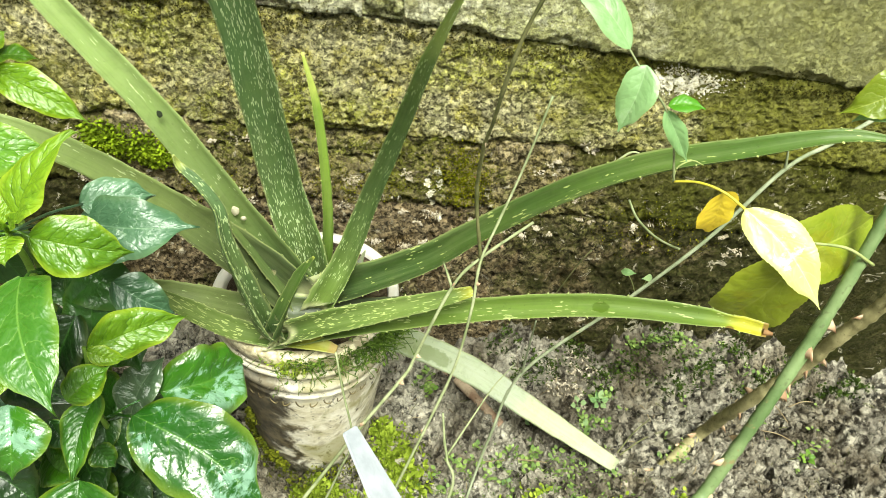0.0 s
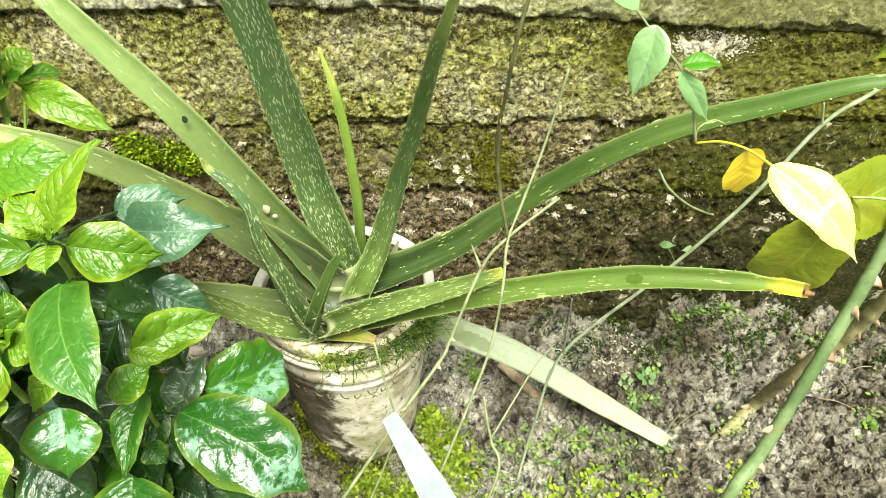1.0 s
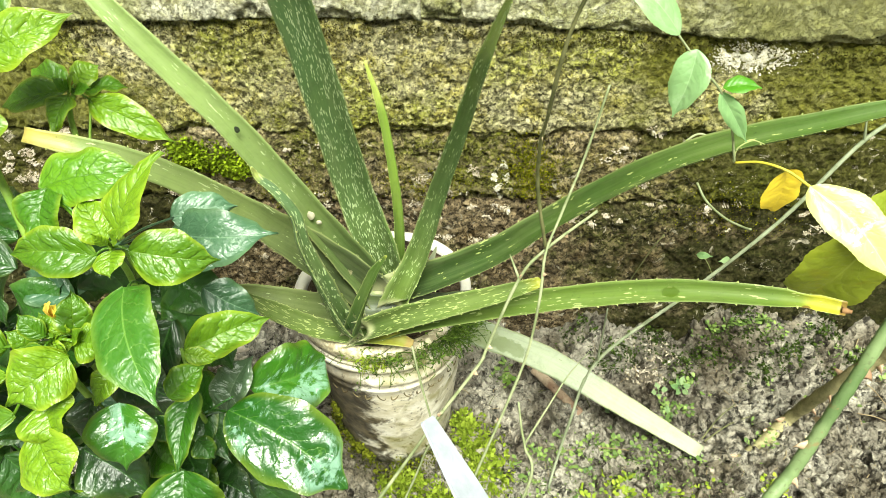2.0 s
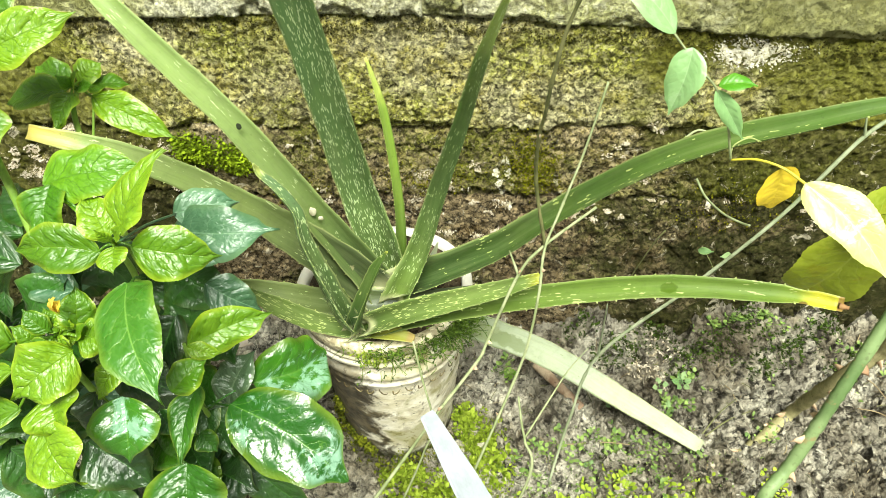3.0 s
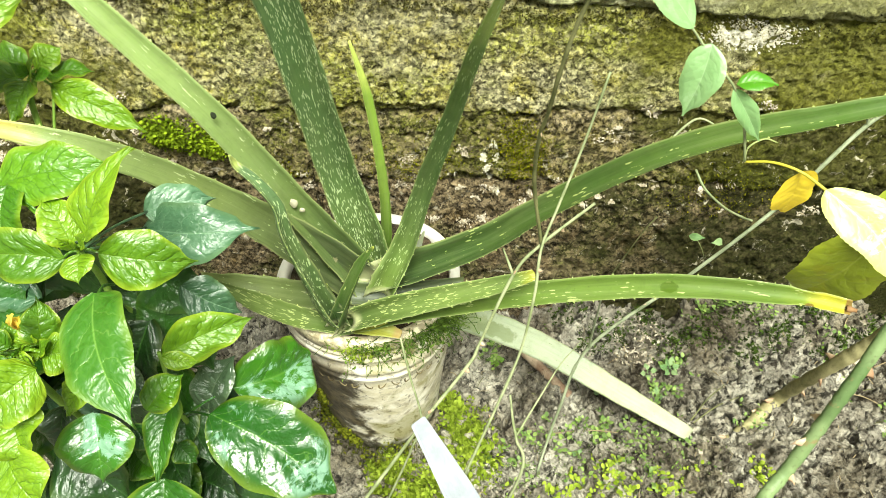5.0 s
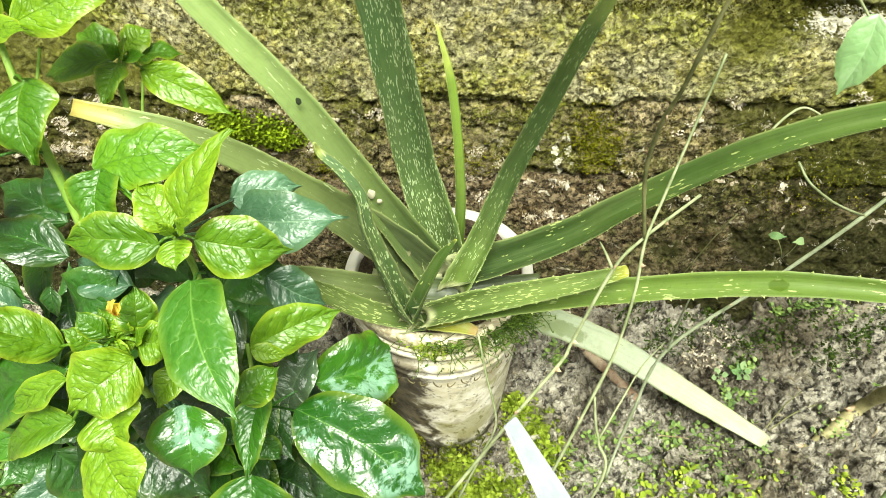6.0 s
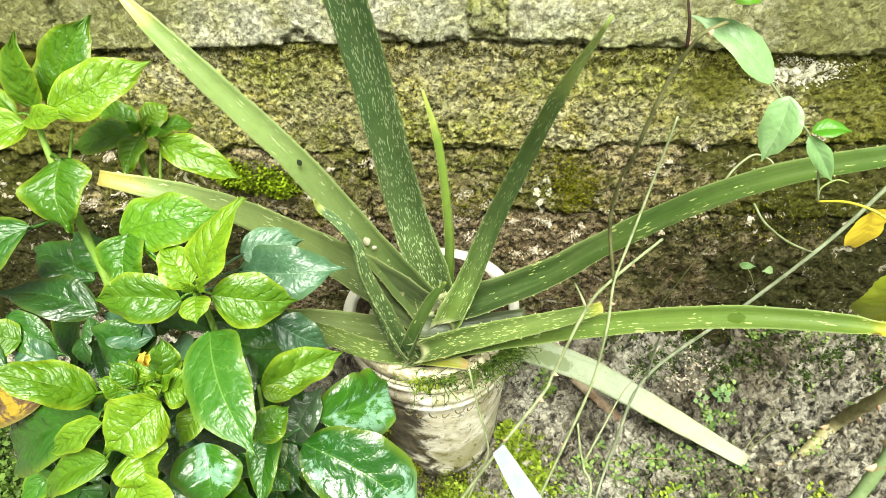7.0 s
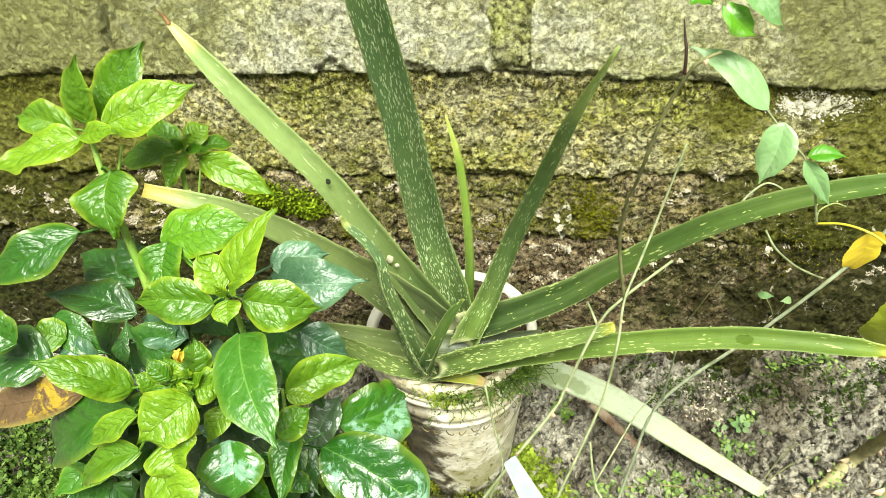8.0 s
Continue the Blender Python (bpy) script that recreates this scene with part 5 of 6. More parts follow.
for k in range(26):
    core = Vector((-0.33 + 0.15 * rnd_o.random(), -0.49 + 0.07 * rnd_o.random(), 0.26 + 0.2 * rnd_o.random()))
    out = Vector((rnd_o.uniform(-1, 1), rnd_o.uniform(-0.6, 0.2), rnd_o.uniform(-0.7, 0.5))).normalized() * rnd_o.uniform(0.05, 0.085)
    leaf(chilli, (D, M, D, M, B, D)[k % 6], core, core + out, rnd_o.uniform(3.4, 5.2), core - out * 0.3 - Vector((0, 0, 0.02)), turn=rnd_o.uniform(-25, 25))
# inner foliage
rnd_in = random.Random(77)
for k in range(64):
    f, g = rnd_in.random(), rnd_in.random()
    core = Vector((-0.34 + 0.21 * f, -0.455 + 0.10 * rnd_in.random(), 0.24 + 0.27 * g))
    out = Vector((rnd_in.uniform(-1, 1), rnd_in.uniform(-1, 0.4), rnd_in.uniform(-0.5, 0.5))).normalized() * rnd_in.uniform(0.06, 0.1)
    leaf(chilli, (D, D, M, D, D, B)[k % 6], core, core + out, rnd_in.uniform(3.4, 5.2), core - out * 0.3 - Vector((0, 0, 0.02)), nu=8, nv=14)

fallen = thing("withered_leaf", (-0.327, -0.5, 0.513), "withered brown and yellow leaf caught in the chilli plant", "leaf")
leaf(fallen, LEAF_BROWN, (-0.258, -0.51, 0.549), (-0.428, -0.48, 0.475), 3.6, fold=0.1, wave=0.12, name="leaf_blade")
pale = thing("bleached_leaf", (-0.555, -0.362, 0.02), "bleached white fallen leaf on the soil", "leaf", "fallen leaves")
leaf(pale, LEAF_WHITE, (-0.565, -0.34, 0.03), (-0.531, -0.412, 0.02), 5.0, fold=0.1, wave=0.1, name="leaf_blade")
pale = thing("bleached_leaf", (-0.515, -0.333, 0.02), "bleached white fallen leaf on the soil", "leaf", "fallen leaves")
leaf(pale, LEAF_WHITE, (-0.539, -0.33, 0.03), (-0.467, -0.349, 0.02), 4.0, fold=0.1, wave=0.1, name="leaf_blade")


# ---- rose canes, vine and twigs ----
def thorn(bag, at, out, along, size):
    out, along = Vector(out).normalized(), Vector(along).normalized()
    side = out.cross(along)
    at = Vector(at)
    ring = [at + along * (math.cos(k * 1.047) * size * 0.55) + side * (math.sin(k * 1.047) * size * 0.2) for k in range(6)]
    mid = [at + out * size * 0.55 - along * size * 0.12 + (q - at) * 0.45 for q in ring]
    bag.add(ring + mid + [at + out * size - along * size * 0.45], [(k, (k + 1) % 6, 6 + (k + 1) % 6, 6 + k) for k in range(6)] + [(6 + k, 6 + (k + 1) % 6, 12) for k in range(6)])


def cane(name, pts, r0, r1, material, label, category, thorns=0, seed=1, size=0.008, knobby=0.06, side=(), group=""):
    rnd = random.Random(seed)
    ob = thing(name, pts[0], label, category, group)
    bag = Bag()
    path = tube(bag, pts, lambda f: r0 + (r1 - r0) * f, 10 if r0 > 0.004 else 7, 14 * len(pts) if r0 > 0.004 else None, knobby, rnd)
    part("cane" if r0 > 0.004 else "stalk", bag.mesh("cane", material), ob)
    for q, r in side:
        b = Bag()
        tube(b, q, lambda f: r * (1 - 0.5 * f), 6)
        part("side_shoot", b.mesh("side_shoot", material), ob)
    for k in range(thorns):
        i = int((k + rnd.uniform(0.2, 0.8)) / thorns * (len(path) - 2)) + 1
        d = (path[i + 1 if i + 1 < len(path) else i] - path[i - 1]).normalized()
        o = d.cross(Vector((rnd.gauss(0, 1), rnd.gauss(0, 1), rnd.gauss(0, 1)))).normalized()
        f = i / (len(path) - 1)
        b = Bag()
        thorn(b, path[i] + o * (r0 + (r1 - r0) * f) * 0.85, o, d, size * rnd.uniform(0.7, 1.1))
        part("thorn", b.mesh("thorn", THORN), ob)
    return ob


def rooted(p, q):
    """The point at which the line from p through q meets the soil."""
    p, q = Vector(p), Vector(q)
    return tuple(p + (q - p) * (p.z / max(1e-3, p.z - q.z)))


cane("rose_cane", [(0.30, -0.60, 0.0), (0.386, -0.5, 0.31), (0.423, -0.465, 0.364), (0.45, -0.44, 0.446), (0.479, -0.41, 0.512), (0.5, -0.385, 0.579), (0.517, -0.36, 0.661), (0.525, -0.34, 0.749)],
     0.0062, 0.0050, STEM_ROSE, "thick green rose cane with thorns", "rose", 14, 51, 0.0115, 0.09)
cane("old_rose_cane", [(0.525, -0.217, -0.03), (0.571, -0.19, -0.004), (0.62, -0.158, 0.03), (0.614, -0.215, 0.178), (0.635, -0.235, 0.266), (0.641, -0.255, 0.352), (0.656, -0.27, 0.431), (0.674, -0.28, 0.504)],
     0.0105, 0.008, STEM_BROWN, "brown old rose cane with pale thorns", "rose", 14, 52, 0.014, 0.14)

vine = thing("climbing_rose_shoot", (0.307, -0.422, 0.667), "thin rose shoot with green and yellowing leaves", "rose")
stem(vine, [(0.251, -0.425, 0.759), (0.269, -0.425, 0.738), (0.285, -0.423, 0.721), (0.297, -0.422, 0.699), (0.307, -0.422, 0.667)], 0.0007, 0.0009, TWIG_PALE, "stalk")
stem(vine, [(0.307, -0.422, 0.667), (0.32, -0.432, 0.674), (0.334, -0.442, 0.674), (0.346, -0.455, 0.67)], 0.0008, 0.0010, bark("yellow_stalk", srgb(190, 180, 50), srgb(210, 196, 80)), "stalk", "yellow leaf stalk")
stem(vine, [(0.306, -0.422, 0.668), (0.307, -0.42, 0.677), (0.316, -0.418, 0.682), (0.326, -0.416, 0.678)], 0.0008, 0.0004, TWIG_GREEN, "tendril")
stem(vine, [(0.214, -0.42, 0.823), (0.215, -0.42, 0.834), (0.216, -0.42, 0.847), (0.215, -0.42, 0.876)], 0.0007, 0.0007, TWIG_GREEN, "stalk")
leaf(vine, ROSE_LEAF, (0.252, -0.425, 0.759), (0.202, -0.405, 0.793), 2.15, teeth=22, fold=0.15, quilt=0.01, wave=0.02, name="leaflet")
leaf(vine, ROSE_LEAF, (0.264, -0.426, 0.75), (0.255, -0.435, 0.709), 2.4, teeth=20, fold=0.3, quilt=0.01, wave=0.02, turn=15, name="leaflet")
leaf(vine, ROSE_GREEN, (0.286, -0.423, 0.723), (0.309, -0.425, 0.724), 1.4, teeth=14, fold=0.3, quilt=0.01, wave=0.03, name="leaflet", turn=-20)
leaf(vine, ROSE_LEAF, (0.285, -0.423, 0.72), (0.309, -0.426, 0.686), 1.3, teeth=16, fold=0.4, quilt=0.01, wave=0.02, name="leaflet", turn=20)
leaf(vine, ROSE_LEAF, (0.219, -0.42, 0.837), (0.25, -0.42, 0.808), 2.2, teeth=18, fold=0.2, quilt=0.01, name="leaflet")
leaf(vine, ROSE_GREEN, (0.213, -0.42, 0.824), (0.234, -0.425, 0.807), 1.7, teeth=16, fold=0.3, quilt=0.01, name="leaflet")
leaf(vine, ROSE_GREEN, (0.193, -0.42, 0.833), (0.205, -0.425, 0.827), 1.6, teeth=14, fold=0.3, quilt=0.01, name="leaflet")
leaf(vine, ROSE_YELLOW, (0.344, -0.456, 0.672), (0.392, -0.502, 0.631), 3.2, teeth=22, fold=0.3, twist=0, quilt=0.01, wave=0.02, arch=0.05, turn=12, name="leaflet", label="large pale yellow leaflet")
leaf(vine, ROSE_AMBER, (0.335, -0.44, 0.674), (0.341, -0.43, 0.632), 2.8, teeth=14, fold=0.05, twist=0, sweep=0, arch=0.02, quilt=0.01, wave=0.02, name="leaflet", label="amber yellow leaflet", belly=0.5, point=0.2, turn=0)
olive = thing("yellowing_rose_leaf", (0.466, -0.41, 0.634), "large olive and yellow toothed rose leaves on a cane", "rose leaf")
leaf(olive, ROSE_OLIVE, (0.454, -0.385, 0.595), (0.43, -0.345, 0.463), 6.4, teeth=24, fold=0.2, quilt=0.01, wave=0.03, belly=0.55, name="leaflet")
leaf(olive, ROSE_OLIVE, (0.428, -0.39, 0.573), (0.534, -0.33, 0.589), 6.2, teeth=24, fold=0.25, quilt=0.01, wave=0.04, belly=0.4, name="leaflet", turn=15)
stem(olive, [(0.454, -0.385, 0.595), (0.479, -0.39, 0.596), (0.508, -0.39, 0.581)], 0.0012, 0.0014, TWIG_GREEN, "stalk")
side_leaf = thing("olive_rose_leaf", (0.487, -0.33, 0.7), "olive green rose leaves above the aloe", "rose leaf")
leaf(side_leaf, ROSE_OLIVE, (0.514, -0.33, 0.722), (0.459, -0.33, 0.683), 3.8, teeth=22, fold=0.3, quilt=0.01, name="leaflet")
leaf(side_leaf, ROSE_LEAF, (0.53, -0.33, 0.706), (0.468, -0.335, 0.679), 3.2, teeth=22, fold=0.3, quilt=0.01, name="leaflet", turn=-20)
stem(side_leaf, [(0.508, -0.33, 0.721), (0.525, -0.34, 0.749)], 0.0013, 0.0016, TWIG_GREEN, "stalk")

TW = "twig"
cane("bare_twig", [(0.24, -0.293, 0.659), (0.224, -0.31, 0.598), (0.204, -0.345, 0.56), (0.191, -0.37, 0.536), (0.188, -0.385, 0.496), (0.179, -0.4, 0.436), (0.159, -0.42, 0.374), (0.139, -0.44, 0.32), rooted((0.159, -0.42, 0.374), (0.139, -0.44, 0.32))],
     0.0011, 0.0016, TWIG_PALE, "long bare pale twig with a cut end", TW, 4, 61, 0.004, 0.12)
cane("thorny_twig", [(0.239, -0.325, 0.55), (0.192, -0.362, 0.535), (0.169, -0.376, 0.511), (0.142, -0.395, 0.44), (0.134, -0.404, 0.424), (0.099, -0.425, 0.376), (0.077, -0.438, 0.343), rooted((0.099, -0.425, 0.376), (0.077, -0.438, 0.343))],
     0.0013, 0.0019, TWIG_PALE, "pale green thorny twig with joints", TW, 6, 62, 0.006, 0.1, [([(0.169, -0.376, 0.511), (0.164, -0.36, 0.515), (0.161, -0.345, 0.513)], 0.0014)])
cane("grey_rod", [(0.237, -0.283, 0), (0.246, -0.268, 0.05), (0.259, -0.254, 0.125), (0.287, -0.232, 0.233), (0.39, -0.21, 0.343), (0.477, -0.185, 0.435), (0.543, -0.165, 0.53), (0.586, -0.16, 0.566), (0.644, -0.15, 0.615)],
     0.0020, 0.0025, TWIG_GREY, "straight grey-green cane leaning on the wall", TW, 3, 63, 0.004, 0.06,
     [([(0.287, -0.232, 0.233), (0.283, -0.25, 0.303), (0.277, -0.275, 0.374)], 0.0018), ([(0.543, -0.165, 0.53), (0.536, -0.165, 0.557)], 0.0018)])
cane("brown_vine", [(0.193, -0.362, 0.529), (0.18, -0.37, 0.605), (0.177, -0.395, 0.663), (0.179, -0.415, 0.698), (0.181, -0.43, 0.733), (0.186, -0.44, 0.768), (0.194, -0.448, 0.796), (0.201, -0.45, 0.804), (0.209, -0.45, 0.808)],
     0.0016, 0.0011, TWIG_BROWN, "brown knotted vine stem curving upward", TW, 5, 64, 0.004, 0.16)
cane("dark_twig", [(0.187, -0.44, 0.824), (0.188, -0.441, 0.819), (0.189, -0.443, 0.813), (0.19, -0.446, 0.807), (0.191, -0.447, 0.793)], 0.0004, 0.0011, bark("red_brown_twig", srgb(52, 32, 27), srgb(76, 48, 38)), "short dark red twig", TW, 0, 65)
cane("forked_twig", [(0.177, -0.37, 0.323), (0.182, -0.38, 0.286), (0.186, -0.39, 0.269), (0.191, -0.41, 0.219), (0.12, -0.45, 0.0)], 0.0013, 0.0019, TWIG_PALE, "thin pale forked twig stuck in the soil", TW, 0, 66, 0.004, 0.1,
     [([(0.185, -0.388, 0.27), (0.214, -0.34, 0.277), (0.239, -0.3, 0.284), (0.263, -0.28, 0.304)], 0.0013)])
cane("thin_twig", [(0.057, -0.315, 0.346), (0.066, -0.33, 0.299), (0.079, -0.35, 0.237), (0.067, -0.36, 0.195), (0.05, -0.37, 0.144), (-0.01, -0.42, 0.0)], 0.0012, 0.0016, TWIG_PALE, "thin pale twig before the pot", TW, 0, 67)
cane("hooked_twig", [(0.326, -0.2, 0.51), (0.34, -0.19, 0.531), (0.358, -0.186, 0.548), (0.373, -0.19, 0.546), (0.381, -0.195, 0.539)], 0.0015, 0.0009, TWIG_PALE, "pale hooked twig end", TW, 0, 68)
cane("curved_tendril", [(0.359, -0.22, 0.51), (0.366, -0.24, 0.501), (0.376, -0.27, 0.503), (0.388, -0.29, 0.507), (0.392, -0.3, 0.512)], 0.0013, 0.0011, TWIG_PALE, "curved pale dry tendril", TW, 0, 69)
cane("dry_stalk", [(0.355, -0.02, 0.144), (0.373, -0.03, 0.215), (0.384, -0.045, 0.273), (0.394, -0.05, 0.3)], 0.0008, 0.0012, TWIG_BROWN, "thin dry weed stalk", TW, 0, 70)
cane("fallen_stick", [(0.193, -0.033, 0.008), (0.235, -0.077, 0.008), (0.297, -0.153, 0.007)], 0.0095, 0.0075, bark("peeling_bark", srgb(140, 112, 90), srgb(196, 176, 150), 0.7, 50, srgb(84, 60, 46)), "short reddish brown stick on the soil", "stick", 0, 71, knobby=0.1)
for k, (p, q) in enumerate((((0.479, -0.191, 0.006), (0.542, -0.132, 0.02)), ((0.483, -0.194, 0.005), (0.562, -0.15, 0.014)), ((0.534, -0.099, 0.012), (0.544, -0.133, 0.014)), ((0.7, -0.084, 0.01), (0.722, -0.073, 0.012)),
                             ((0.769, -0.068, 0.006), (0.788, -0.113, 0.006)), ((0.802, -0.079, 0.006), (0.856, -0.069, 0.01)), ((0.736, -0.13, 0.004), (0.788, -0.157, 0.006)), ((0.263, -0.221, 0.006), (0.382, -0.219, 0.008)))):
    mid = (Vector(p) + Vector(q)) / 2 + Vector((0, 0.004, 0.003))
    cane("straw", [p, mid, q], 0.0011, 0.0007, STRAW if k not in (0, 1) else TWIG_BROWN, "thin dry stalk lying on the soil", "straw", 0, 80 + k, group="dry stalks on the soil")

# the white lath
ta, tb = Vector((0.083, -0.476, 0.43)), Vector((0.096, -0.457, 0.416))
low = Vector((0.141, -0.53, 0.372))
top = (ta + tb) / 2
end = Vector(rooted(top, low))
strip = thing("plant_stake", end, "white plastic lath leaning over the soil toward the pot", "stake")
run = (end - top).normalized()
across = (tb - ta).normalized()
across = (across - run * across.dot(run)).normalized()
nrm = across.cross(run) * 0.0012
sv, sf = [], []
for k in range(25):
    f = (k / 24) ** 2
    p = top.lerp(end, f)
    w = across * (0.0098 + 0.011 * min(1.0, f / 0.10))
    if k == 0:
        w = w * 0.8
    sv += [p - w - nrm, p + w - nrm, p + w + nrm, p - w + nrm]
for k in range(24):
    sf += [(k * 4 + j, k * 4 + (j + 1) % 4, k * 4 + 4 + (j + 1) % 4, k * 4 + 4 + j) for j in range(4)]
sf += [(0, 1, 2, 3), (99, 98, 97, 96)]
part("strip", mesh("strip", sv, sf, WHITE_STRIP, smooth=False), strip)


def litter(name, count, seed, material, label):
    """Fine dry fibres strewn on the soil."""
    rnd, bag = random.Random(seed), Bag()
    for _ in range(count):
        x, y = rnd.uniform(-0.75, 0.95), rnd.uniform(-0.5, -0.01)
        a, l = rnd.uniform(0, 6.283), rnd.uniform(0.004, 0.022)
        p = Vector((x, y, height(x, y) + 0.0015))
        q = Vector((x + math.cos(a) * l, y + math.sin(a) * l, 0))
        q.z = height(q.x, q.y) + rnd.uniform(0.001, 0.005)
        tube(bag, [p, (p + q) / 2 + Vector((rnd.gauss(0, 0.0015), rnd.gauss(0, 0.0015), 0.0015)), q], rnd.uniform(0.0003, 0.0008), 4, 4)
    tagged(new(name, bag.mesh(name, material)), label, "litter", kind="stuff")


litter("dry_fibres", 520, 95, STRAW, "pale dry fibres strewn over the soil")
litter("dark_fibres", 420, 96, TWIG_BROWN, "dark rotting fibres strewn over the soil")

# low growth on the soil
def spot(p, sx, sy):
    return (p[0], p[1], sx, sy)


mossy("ground_moss", 9000, 33, [spot((0.136, -0.223, 0), .022, .03), spot((0.146, -0.267, 0), .022, .025), spot((0.108, -0.199, 0), .012, .02), spot((0.046, -0.307, 0), .03, .02), spot((0.081, -0.327, 0), .03, .02), spot((0.017, -0.276, 0), .02, .012)],
      0.0085, MOSS, "bright yellow-green moss on the soil by the pot", False, 0.012)
mossy("pot_foot_moss", 1100, 35, [spot((POT_X + 0.092 * math.cos(radians(a)), POT_Y + 0.092 * math.sin(radians(a)), 0), .012, .010) for a in (-178, -160, -143, -120, -104, -88, -70, -52)], 0.006, MOSS_FLANK, "small moss tufts at the foot of the pot", False, 0.05)


def pot_tuft_spots(name, count, seed, spots, label):
    """Small moss cushions clinging to the flank of the pot; each spot: degrees round it and height."""
    rnd, bag = random.Random(seed), Bag()
    for _ in range(count):
        a0, z0, size = rnd.choice(spots)
        a, z = radians(a0 + rnd.gauss(0, size * 300)), z0 + rnd.gauss(0, size * 0.7)
        r = 0.0835 + 0.11 * max(0.0, z) + rnd.random() * 0.004
        o = Vector((POT_X + r * math.cos(a), POT_Y + r * math.sin(a), z))
        d = Vector((math.cos(a) + rnd.gauss(0, 0.6), math.sin(a) + rnd.gauss(0, 0.6), rnd.gauss(0.4, 0.6))).normalized() * rnd.uniform(0.003, 0.0065)
        w = d.cross(Vector((rnd.random(), rnd.random(), rnd.random()))).normalized() * d.length * 0.36
        bag.add([o, o + d * 0.5 + w, o + d, o + d * 0.5 - w], [(0, 1, 2, 3)])
    tagged(new(name, bag.mesh(name, MOSS_FLANK)), label, "moss", kind="stuff")


pot_tuft_spots("pot_flank_moss", 900, 43, [(-138, 0.115, 0.011), (-150, 0.06, 0.012), (-120, 0.04, 0.010), (-112, 0.03, 0.010), (-132, 0.05, 0.012)], "dull green moss tufts clinging to the dirty flank of the pot")
mossy("ground_moss_thin", 2600, 34, [spot((0.31, -0.237, 0), .05, .03), spot((0.222, -0.291, 0), .03, .03), spot((0.354, -0.291, 0), .06, .03), spot((0.425, -0.259, 0), .05, .03), (-0.35, -0.42, 0.1, 0.06), (-0.55, -0.35, 0.1, 0.08)],
      0.005, WEED, "thin green growth on the soil", False, 0.004)


# dark leaflets added to make the soil darker along the wall
mossy("wall_foot_moss", 6500, 37, [(0.3 + 0.034 * k, -0.012 - 0.014 * (k * 7 % 4), 0.018, 0.010) for k in range(20)] + [(0.52, -0.03, 0.05, 0.015), (0.6, -0.025, 0.04, 0.015)], 0.006, MOSS_DARK, "dark green growth that darkens the soil along the wall", False, 0.014)
mossy("corner_weeds", 5200, 38, [(-0.72, -0.25, 0.05, 0.05), (-0.66, -0.29, 0.05, 0.04), (-0.78, -0.2, 0.05, 0.05), (-0.6, -0.33, 0.05, 0.04)], 0.011, CORNER_GREEN, "dense low weeds beside the chilli plant", False, 0.03)


def weeds(name, count, seed, spots, material, label):
    """Low seedlings: round leaves on short stalks."""
    rnd, bag = random.Random(seed), Bag()
    for _ in range(count):
        cx, cy, sx, sy = rnd.choice(spots)
        x, y = rnd.gauss(cx, sx), min(-0.01, rnd.gauss(cy, sy))
        o = Vector((x, y, height(x, y)))
        for k in range(rnd.randint(3, 7)):
            a, t, s = rnd.uniform(0, 6.283), rnd.uniform(0.0, 0.9), rnd.uniform(0.0025, 0.0076)
            d = Vector((math.cos(a) * math.cos(t), math.sin(a) * math.cos(t), math.sin(t)))
            c = o + d * s * 1.2 + Vector((0, 0, rnd.uniform(0.001, 0.007)))
            w = d.cross(Vector((0, 0, 1))).normalized()
            bag.add([c - d * s * 0.6, c - d * s * 0.25 + w * s * 0.4, c + d * s * 0.25 + w * s * 0.42, c + d * s * 0.65, c + d * s * 0.25 - w * s * 0.42, c - d * s * 0.25 - w * s * 0.4],
                    [(0, 1, 2, 3), (0, 3, 4, 5)])
    tagged(new(name, bag.mesh(name, material)), label, "weeds", kind="stuff")


weeds("soil_weeds", 430, 91, [spot((0.567, 0.046, 0), .035, .012), spot((0.612, 0.028, 0), .03, .015), spot((0.55, 0.059, 0), .02, .01), spot((0.475, -0.075, 0), .012, .012), spot((0.446, -0.135, 0), .015, .02),
                              spot((0.31, -0.237, 0), .03, .015), spot((0.347, -0.205, 0), .03, .02), spot((0.423, -0.22, 0), .02, .015), spot((0.17, -0.069, 0), .012, .01), spot((0.223, -0.243, 0), .03, .02),
                              spot((0.379, -0.289, 0), .05, .02), spot((0.792, -0.174, 0), .02, .02), spot((0.574, -0.188, 0), .01, .01), spot((0.729, -0.052, 0), .05, .03), (-0.5, -0.4, 0.12, 0.08), spot((-0.715, -0.263, 0), .06, .04), spot((-0.74, -0.24, 0), .05, .05), spot((-0.68, -0.29, 0), .05, .04)],
      WEED, "small green seedlings on the soil")
weeds("yellowish_seedlings", 150, 94, [(0.332, -0.294, 0.025, 0.014), (0.419, -0.299, 0.02, 0.014), (0.264, -0.323, 0.03, 0.014), (0.563, -0.289, 0.025, 0.015), (0.3, -0.34, 0.06, 0.02)], MOSS, "yellow-green seedlings thinly spread on the soil")


def sprout(at, parts, label):
    ob = thing("seedling", at, label, "seedling")
    bag = Bag()
    for tip in parts:
        tube(bag, [at, (Vector(at) + Vector(tip)) / 2 + Vector((0, -0.004, 0.004)), tip], 0.0006, 5, 6)
    part("stalk", bag.mesh("stalk", TWIG_GREEN), ob)
    for k, tip in enumerate(parts):
        d = Vector((0.012 * (-1) ** k, -0.006, 0.003))
        leaf(ob, WEEDLEAF, Vector(tip) - d * 0.7, Vector(tip) + d, 1.1, nu=6, nv=8, quilt=0.0, name="leaf")


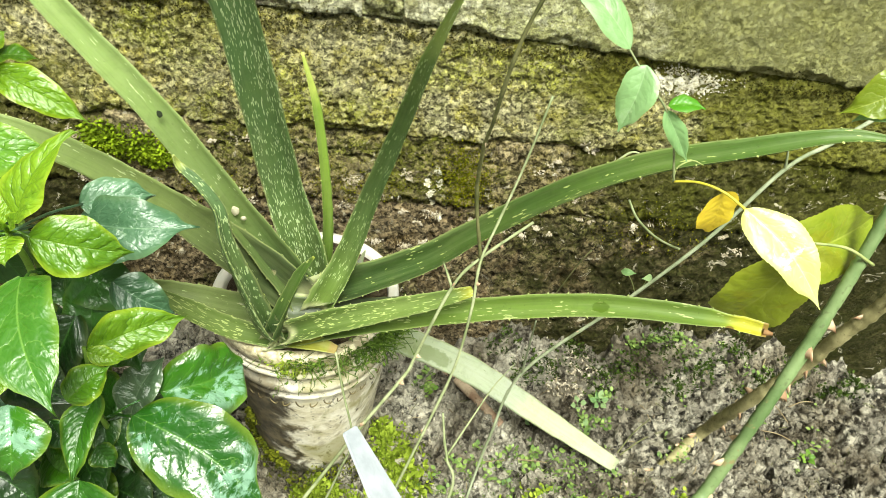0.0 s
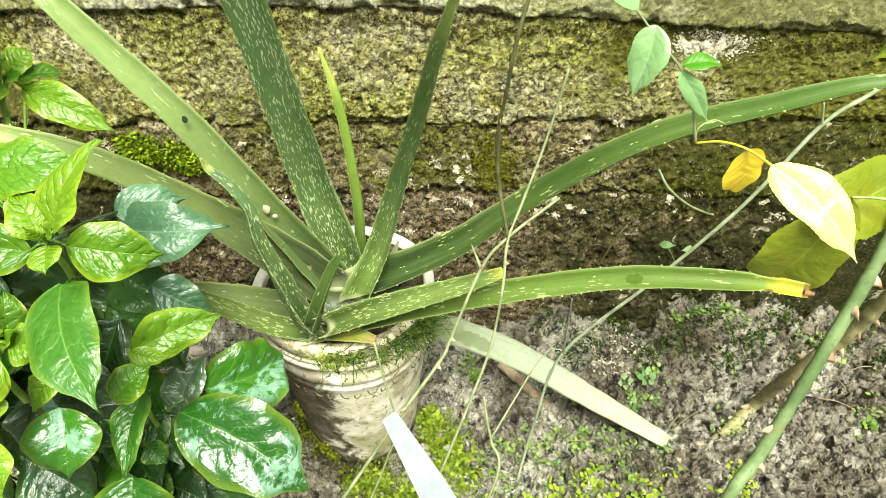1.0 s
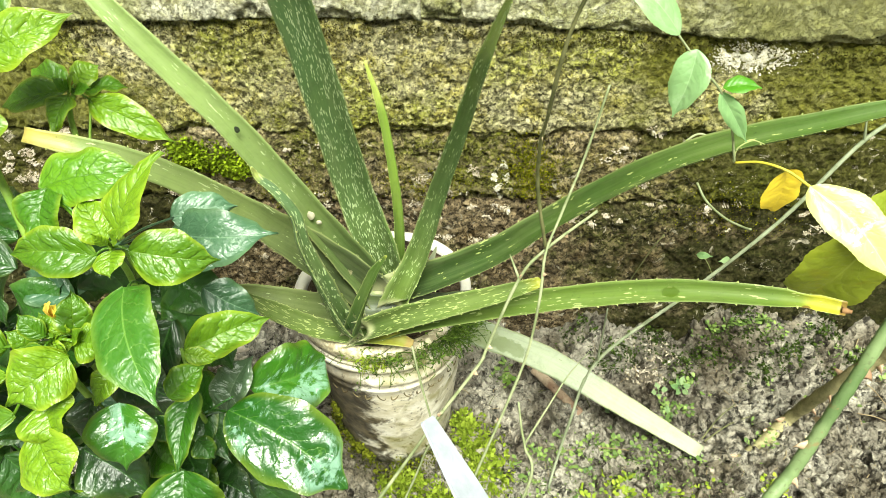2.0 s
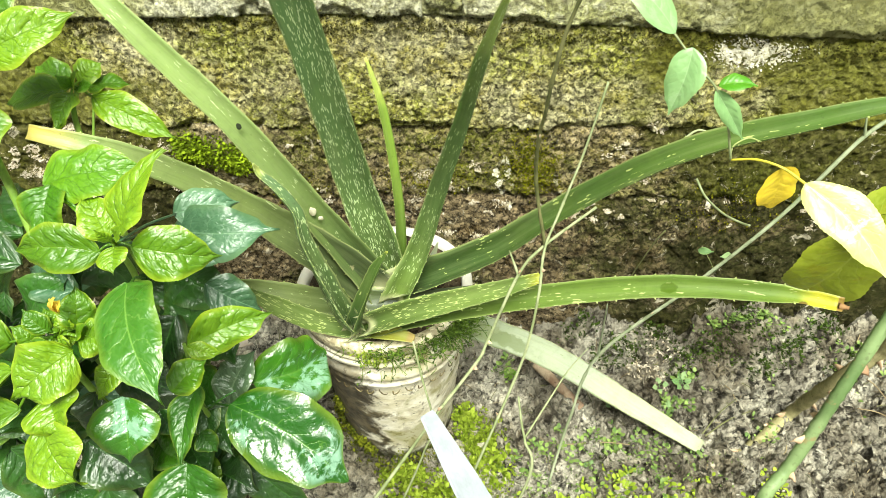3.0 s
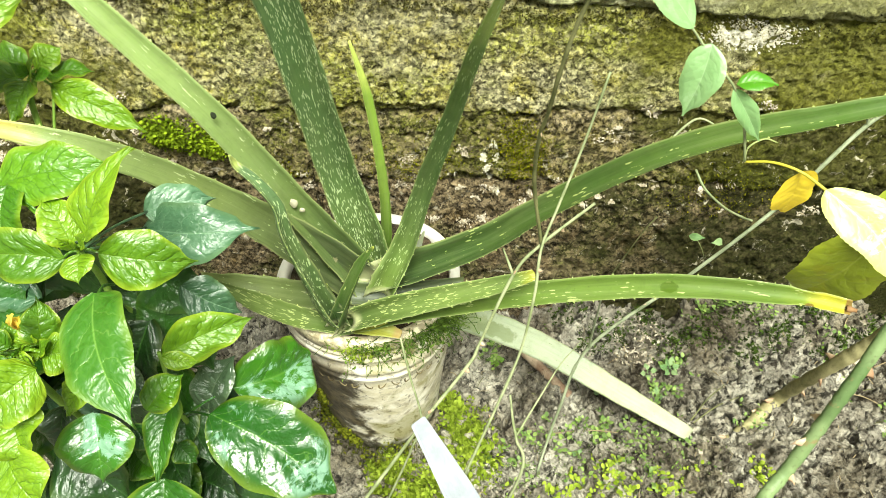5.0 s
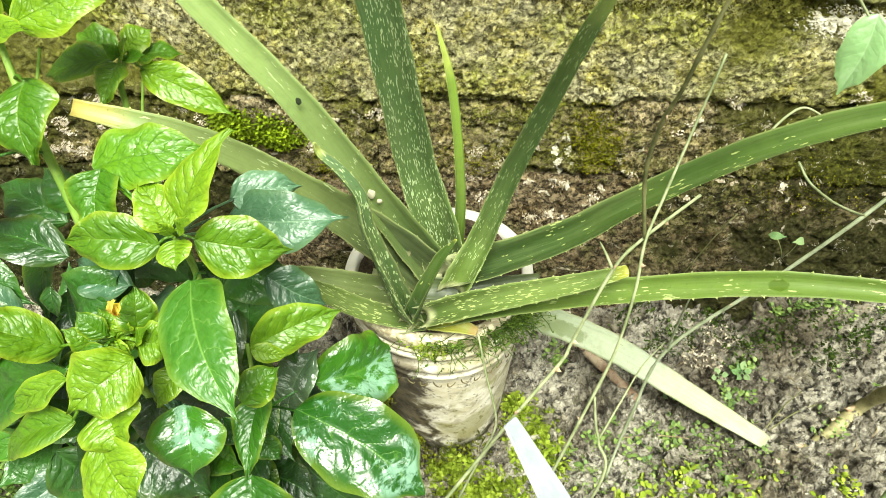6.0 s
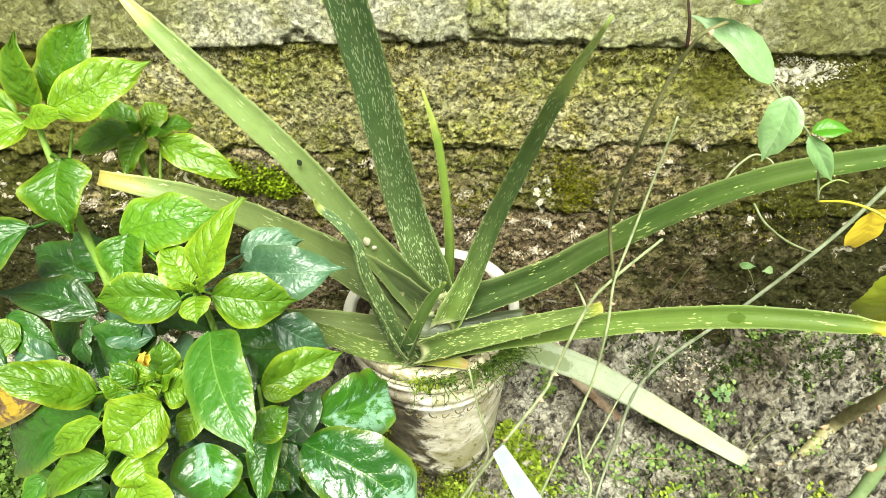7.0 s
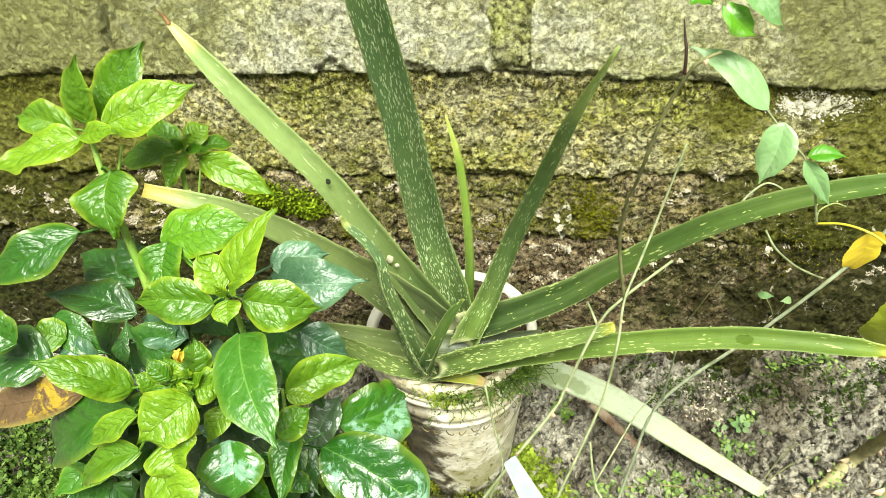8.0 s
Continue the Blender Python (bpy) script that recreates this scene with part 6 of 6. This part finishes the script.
WEEDLEAF = leaf_skin("seedling_leaf", srgb(110, 150, 90), srgb(160, 186, 130), srgb(180, 200, 150), 0.4, 0.3)
BRIGHT_WEED = leaf_skin("rosette_leaf_bright", srgb(86, 128, 34), srgb(130, 166, 62), srgb(150, 184, 90), 0.45, 0.3, relief=0.4)


def rosette(at, count, size, skin, label, seed):
    """A flat whorl of broad leaves close to the soil."""
    rnd = random.Random(seed)
    low = height(at[0], at[1])
    ob = thing("seedling", (at[0], at[1], low), label, "seedling", "seedlings on the soil")
    for k in range(count):
        a = k * 6.283 / count + rnd.uniform(-0.4, 0.4)
        out = Vector((math.cos(a), math.sin(a), rnd.uniform(0.1, 0.5)))
        core = Vector((at[0], at[1], low + rnd.uniform(0.002, 0.008)))
        leaf(ob, skin, core + out * size * 0.35, core + out * size * rnd.uniform(1.1, 1.5), size * 75, core, nu=8, nv=10, quilt=0.02, wave=0.03, stalk_r=0.0005, name="leaf")


rosette((0.294, -0.248, 0.012), 4, 0.011, WEEDLEAF, "pale green seedling rosette flat on the soil", 200)
rosette((0.341, -0.144, 0.012), 3, 0.015, WEEDLEAF, "pale green seedling rosette flat on the soil", 201)
rosette((0.468, -0.089, 0.012), 6, 0.014, WEEDLEAF, "pale green seedling rosette flat on the soil", 202)
rosette((0.435, -0.148, 0.012), 5, 0.013, WEEDLEAF, "pale green seedling rosette flat on the soil", 203)
rosette((0.786, -0.184, 0.012), 6, 0.013, BRIGHT_WEED, "bright green weed seedling on the soil", 204)
rosette((0.565, -0.213, 0.012), 5, 0.01, BRIGHT_WEED, "bright green weed seedling on the soil", 205)
rosette((0.394, -0.169, 0.012), 5, 0.011, WEEDLEAF, "pale green seedling rosette flat on the soil", 206)
rosette((0.581, 0.026, 0.015), 7, 0.012, BRIGHT_WEED, "bright green weed seedling on the soil", 207)
rosette((0.539, 0.019, 0.015), 6, 0.011, BRIGHT_WEED, "bright green weed seedling on the soil", 208)
rosette((0.427, -0.105, 0.012), 4, 0.012, WEEDLEAF, "pale green seedling rosette flat on the soil", 209)
rosette((0.18, -0.076, 0.012), 5, 0.012, BRIGHT_WEED, "bright green weed seedling on the soil", 210)


def pebble(at, size, seed):
    rnd, bm = random.Random(seed), bmesh.new()
    bmesh.ops.create_icosphere(bm, subdivisions=3, radius=1)
    ph = [rnd.uniform(0, 6) for _ in range(3)]
    for v in bm.verts:
        k = 1 + 0.12 * math.sin(3 * v.co.x + ph[0]) + 0.1 * math.sin(4 * v.co.y + ph[1]) + 0.05 * math.sin(9 * v.co.z + ph[2])
        v.co = Vector((v.co.x * 1.2, v.co.y * 0.9, v.co.z * 0.65)) * size * k
    me = bpy.data.meshes.new("pebble")
    bm.to_mesh(me)
    bm.free()
    me.materials.append(PEBBLE)
    me.polygons.foreach_set("use_smooth", [True] * len(me.polygons))
    ob = tagged(new("pebble", me), "small grey pebble lying on the soil", "stone", "pebbles on the soil")
    ob.location = (at[0], at[1], height(at[0], at[1]) + size * 0.45)


pebble((-0.293, -0.052, 0.0), 0.013, 300)
pebble((0.575, -0.247, 0.0), 0.01, 301)
pebble((0.483, -0.239, 0.0), 0.008, 302)
for p, q in (((-0.293, -0.288, 0.0), (-0.262, -0.247, 0.0)), ((-0.268, -0.305, 0.0), (-0.311, -0.249, 0.0)), ((-0.13, -0.25, 0.0), (-0.17, -0.21, 0.0))):
    rot = thing("dead_leaf", p, "shrivelled grey-brown dead leaf on the soil", "leaf", "fallen leaves")
    leaf(rot, LEAF_DEAD, Vector(p) + Vector((0, 0, height(p[0], p[1]) + 0.006)), Vector(q) + Vector((0, 0, height(q[0], q[1]) + 0.008)), 2.6, fold=0.7, wave=0.14, twist=30, name="leaf_blade")
sprout((0.503, 0, 0.173), [(0.465, -0.03, 0.246), (0.5, -0.03, 0.236)], "small pale green seedling at the wall foot")
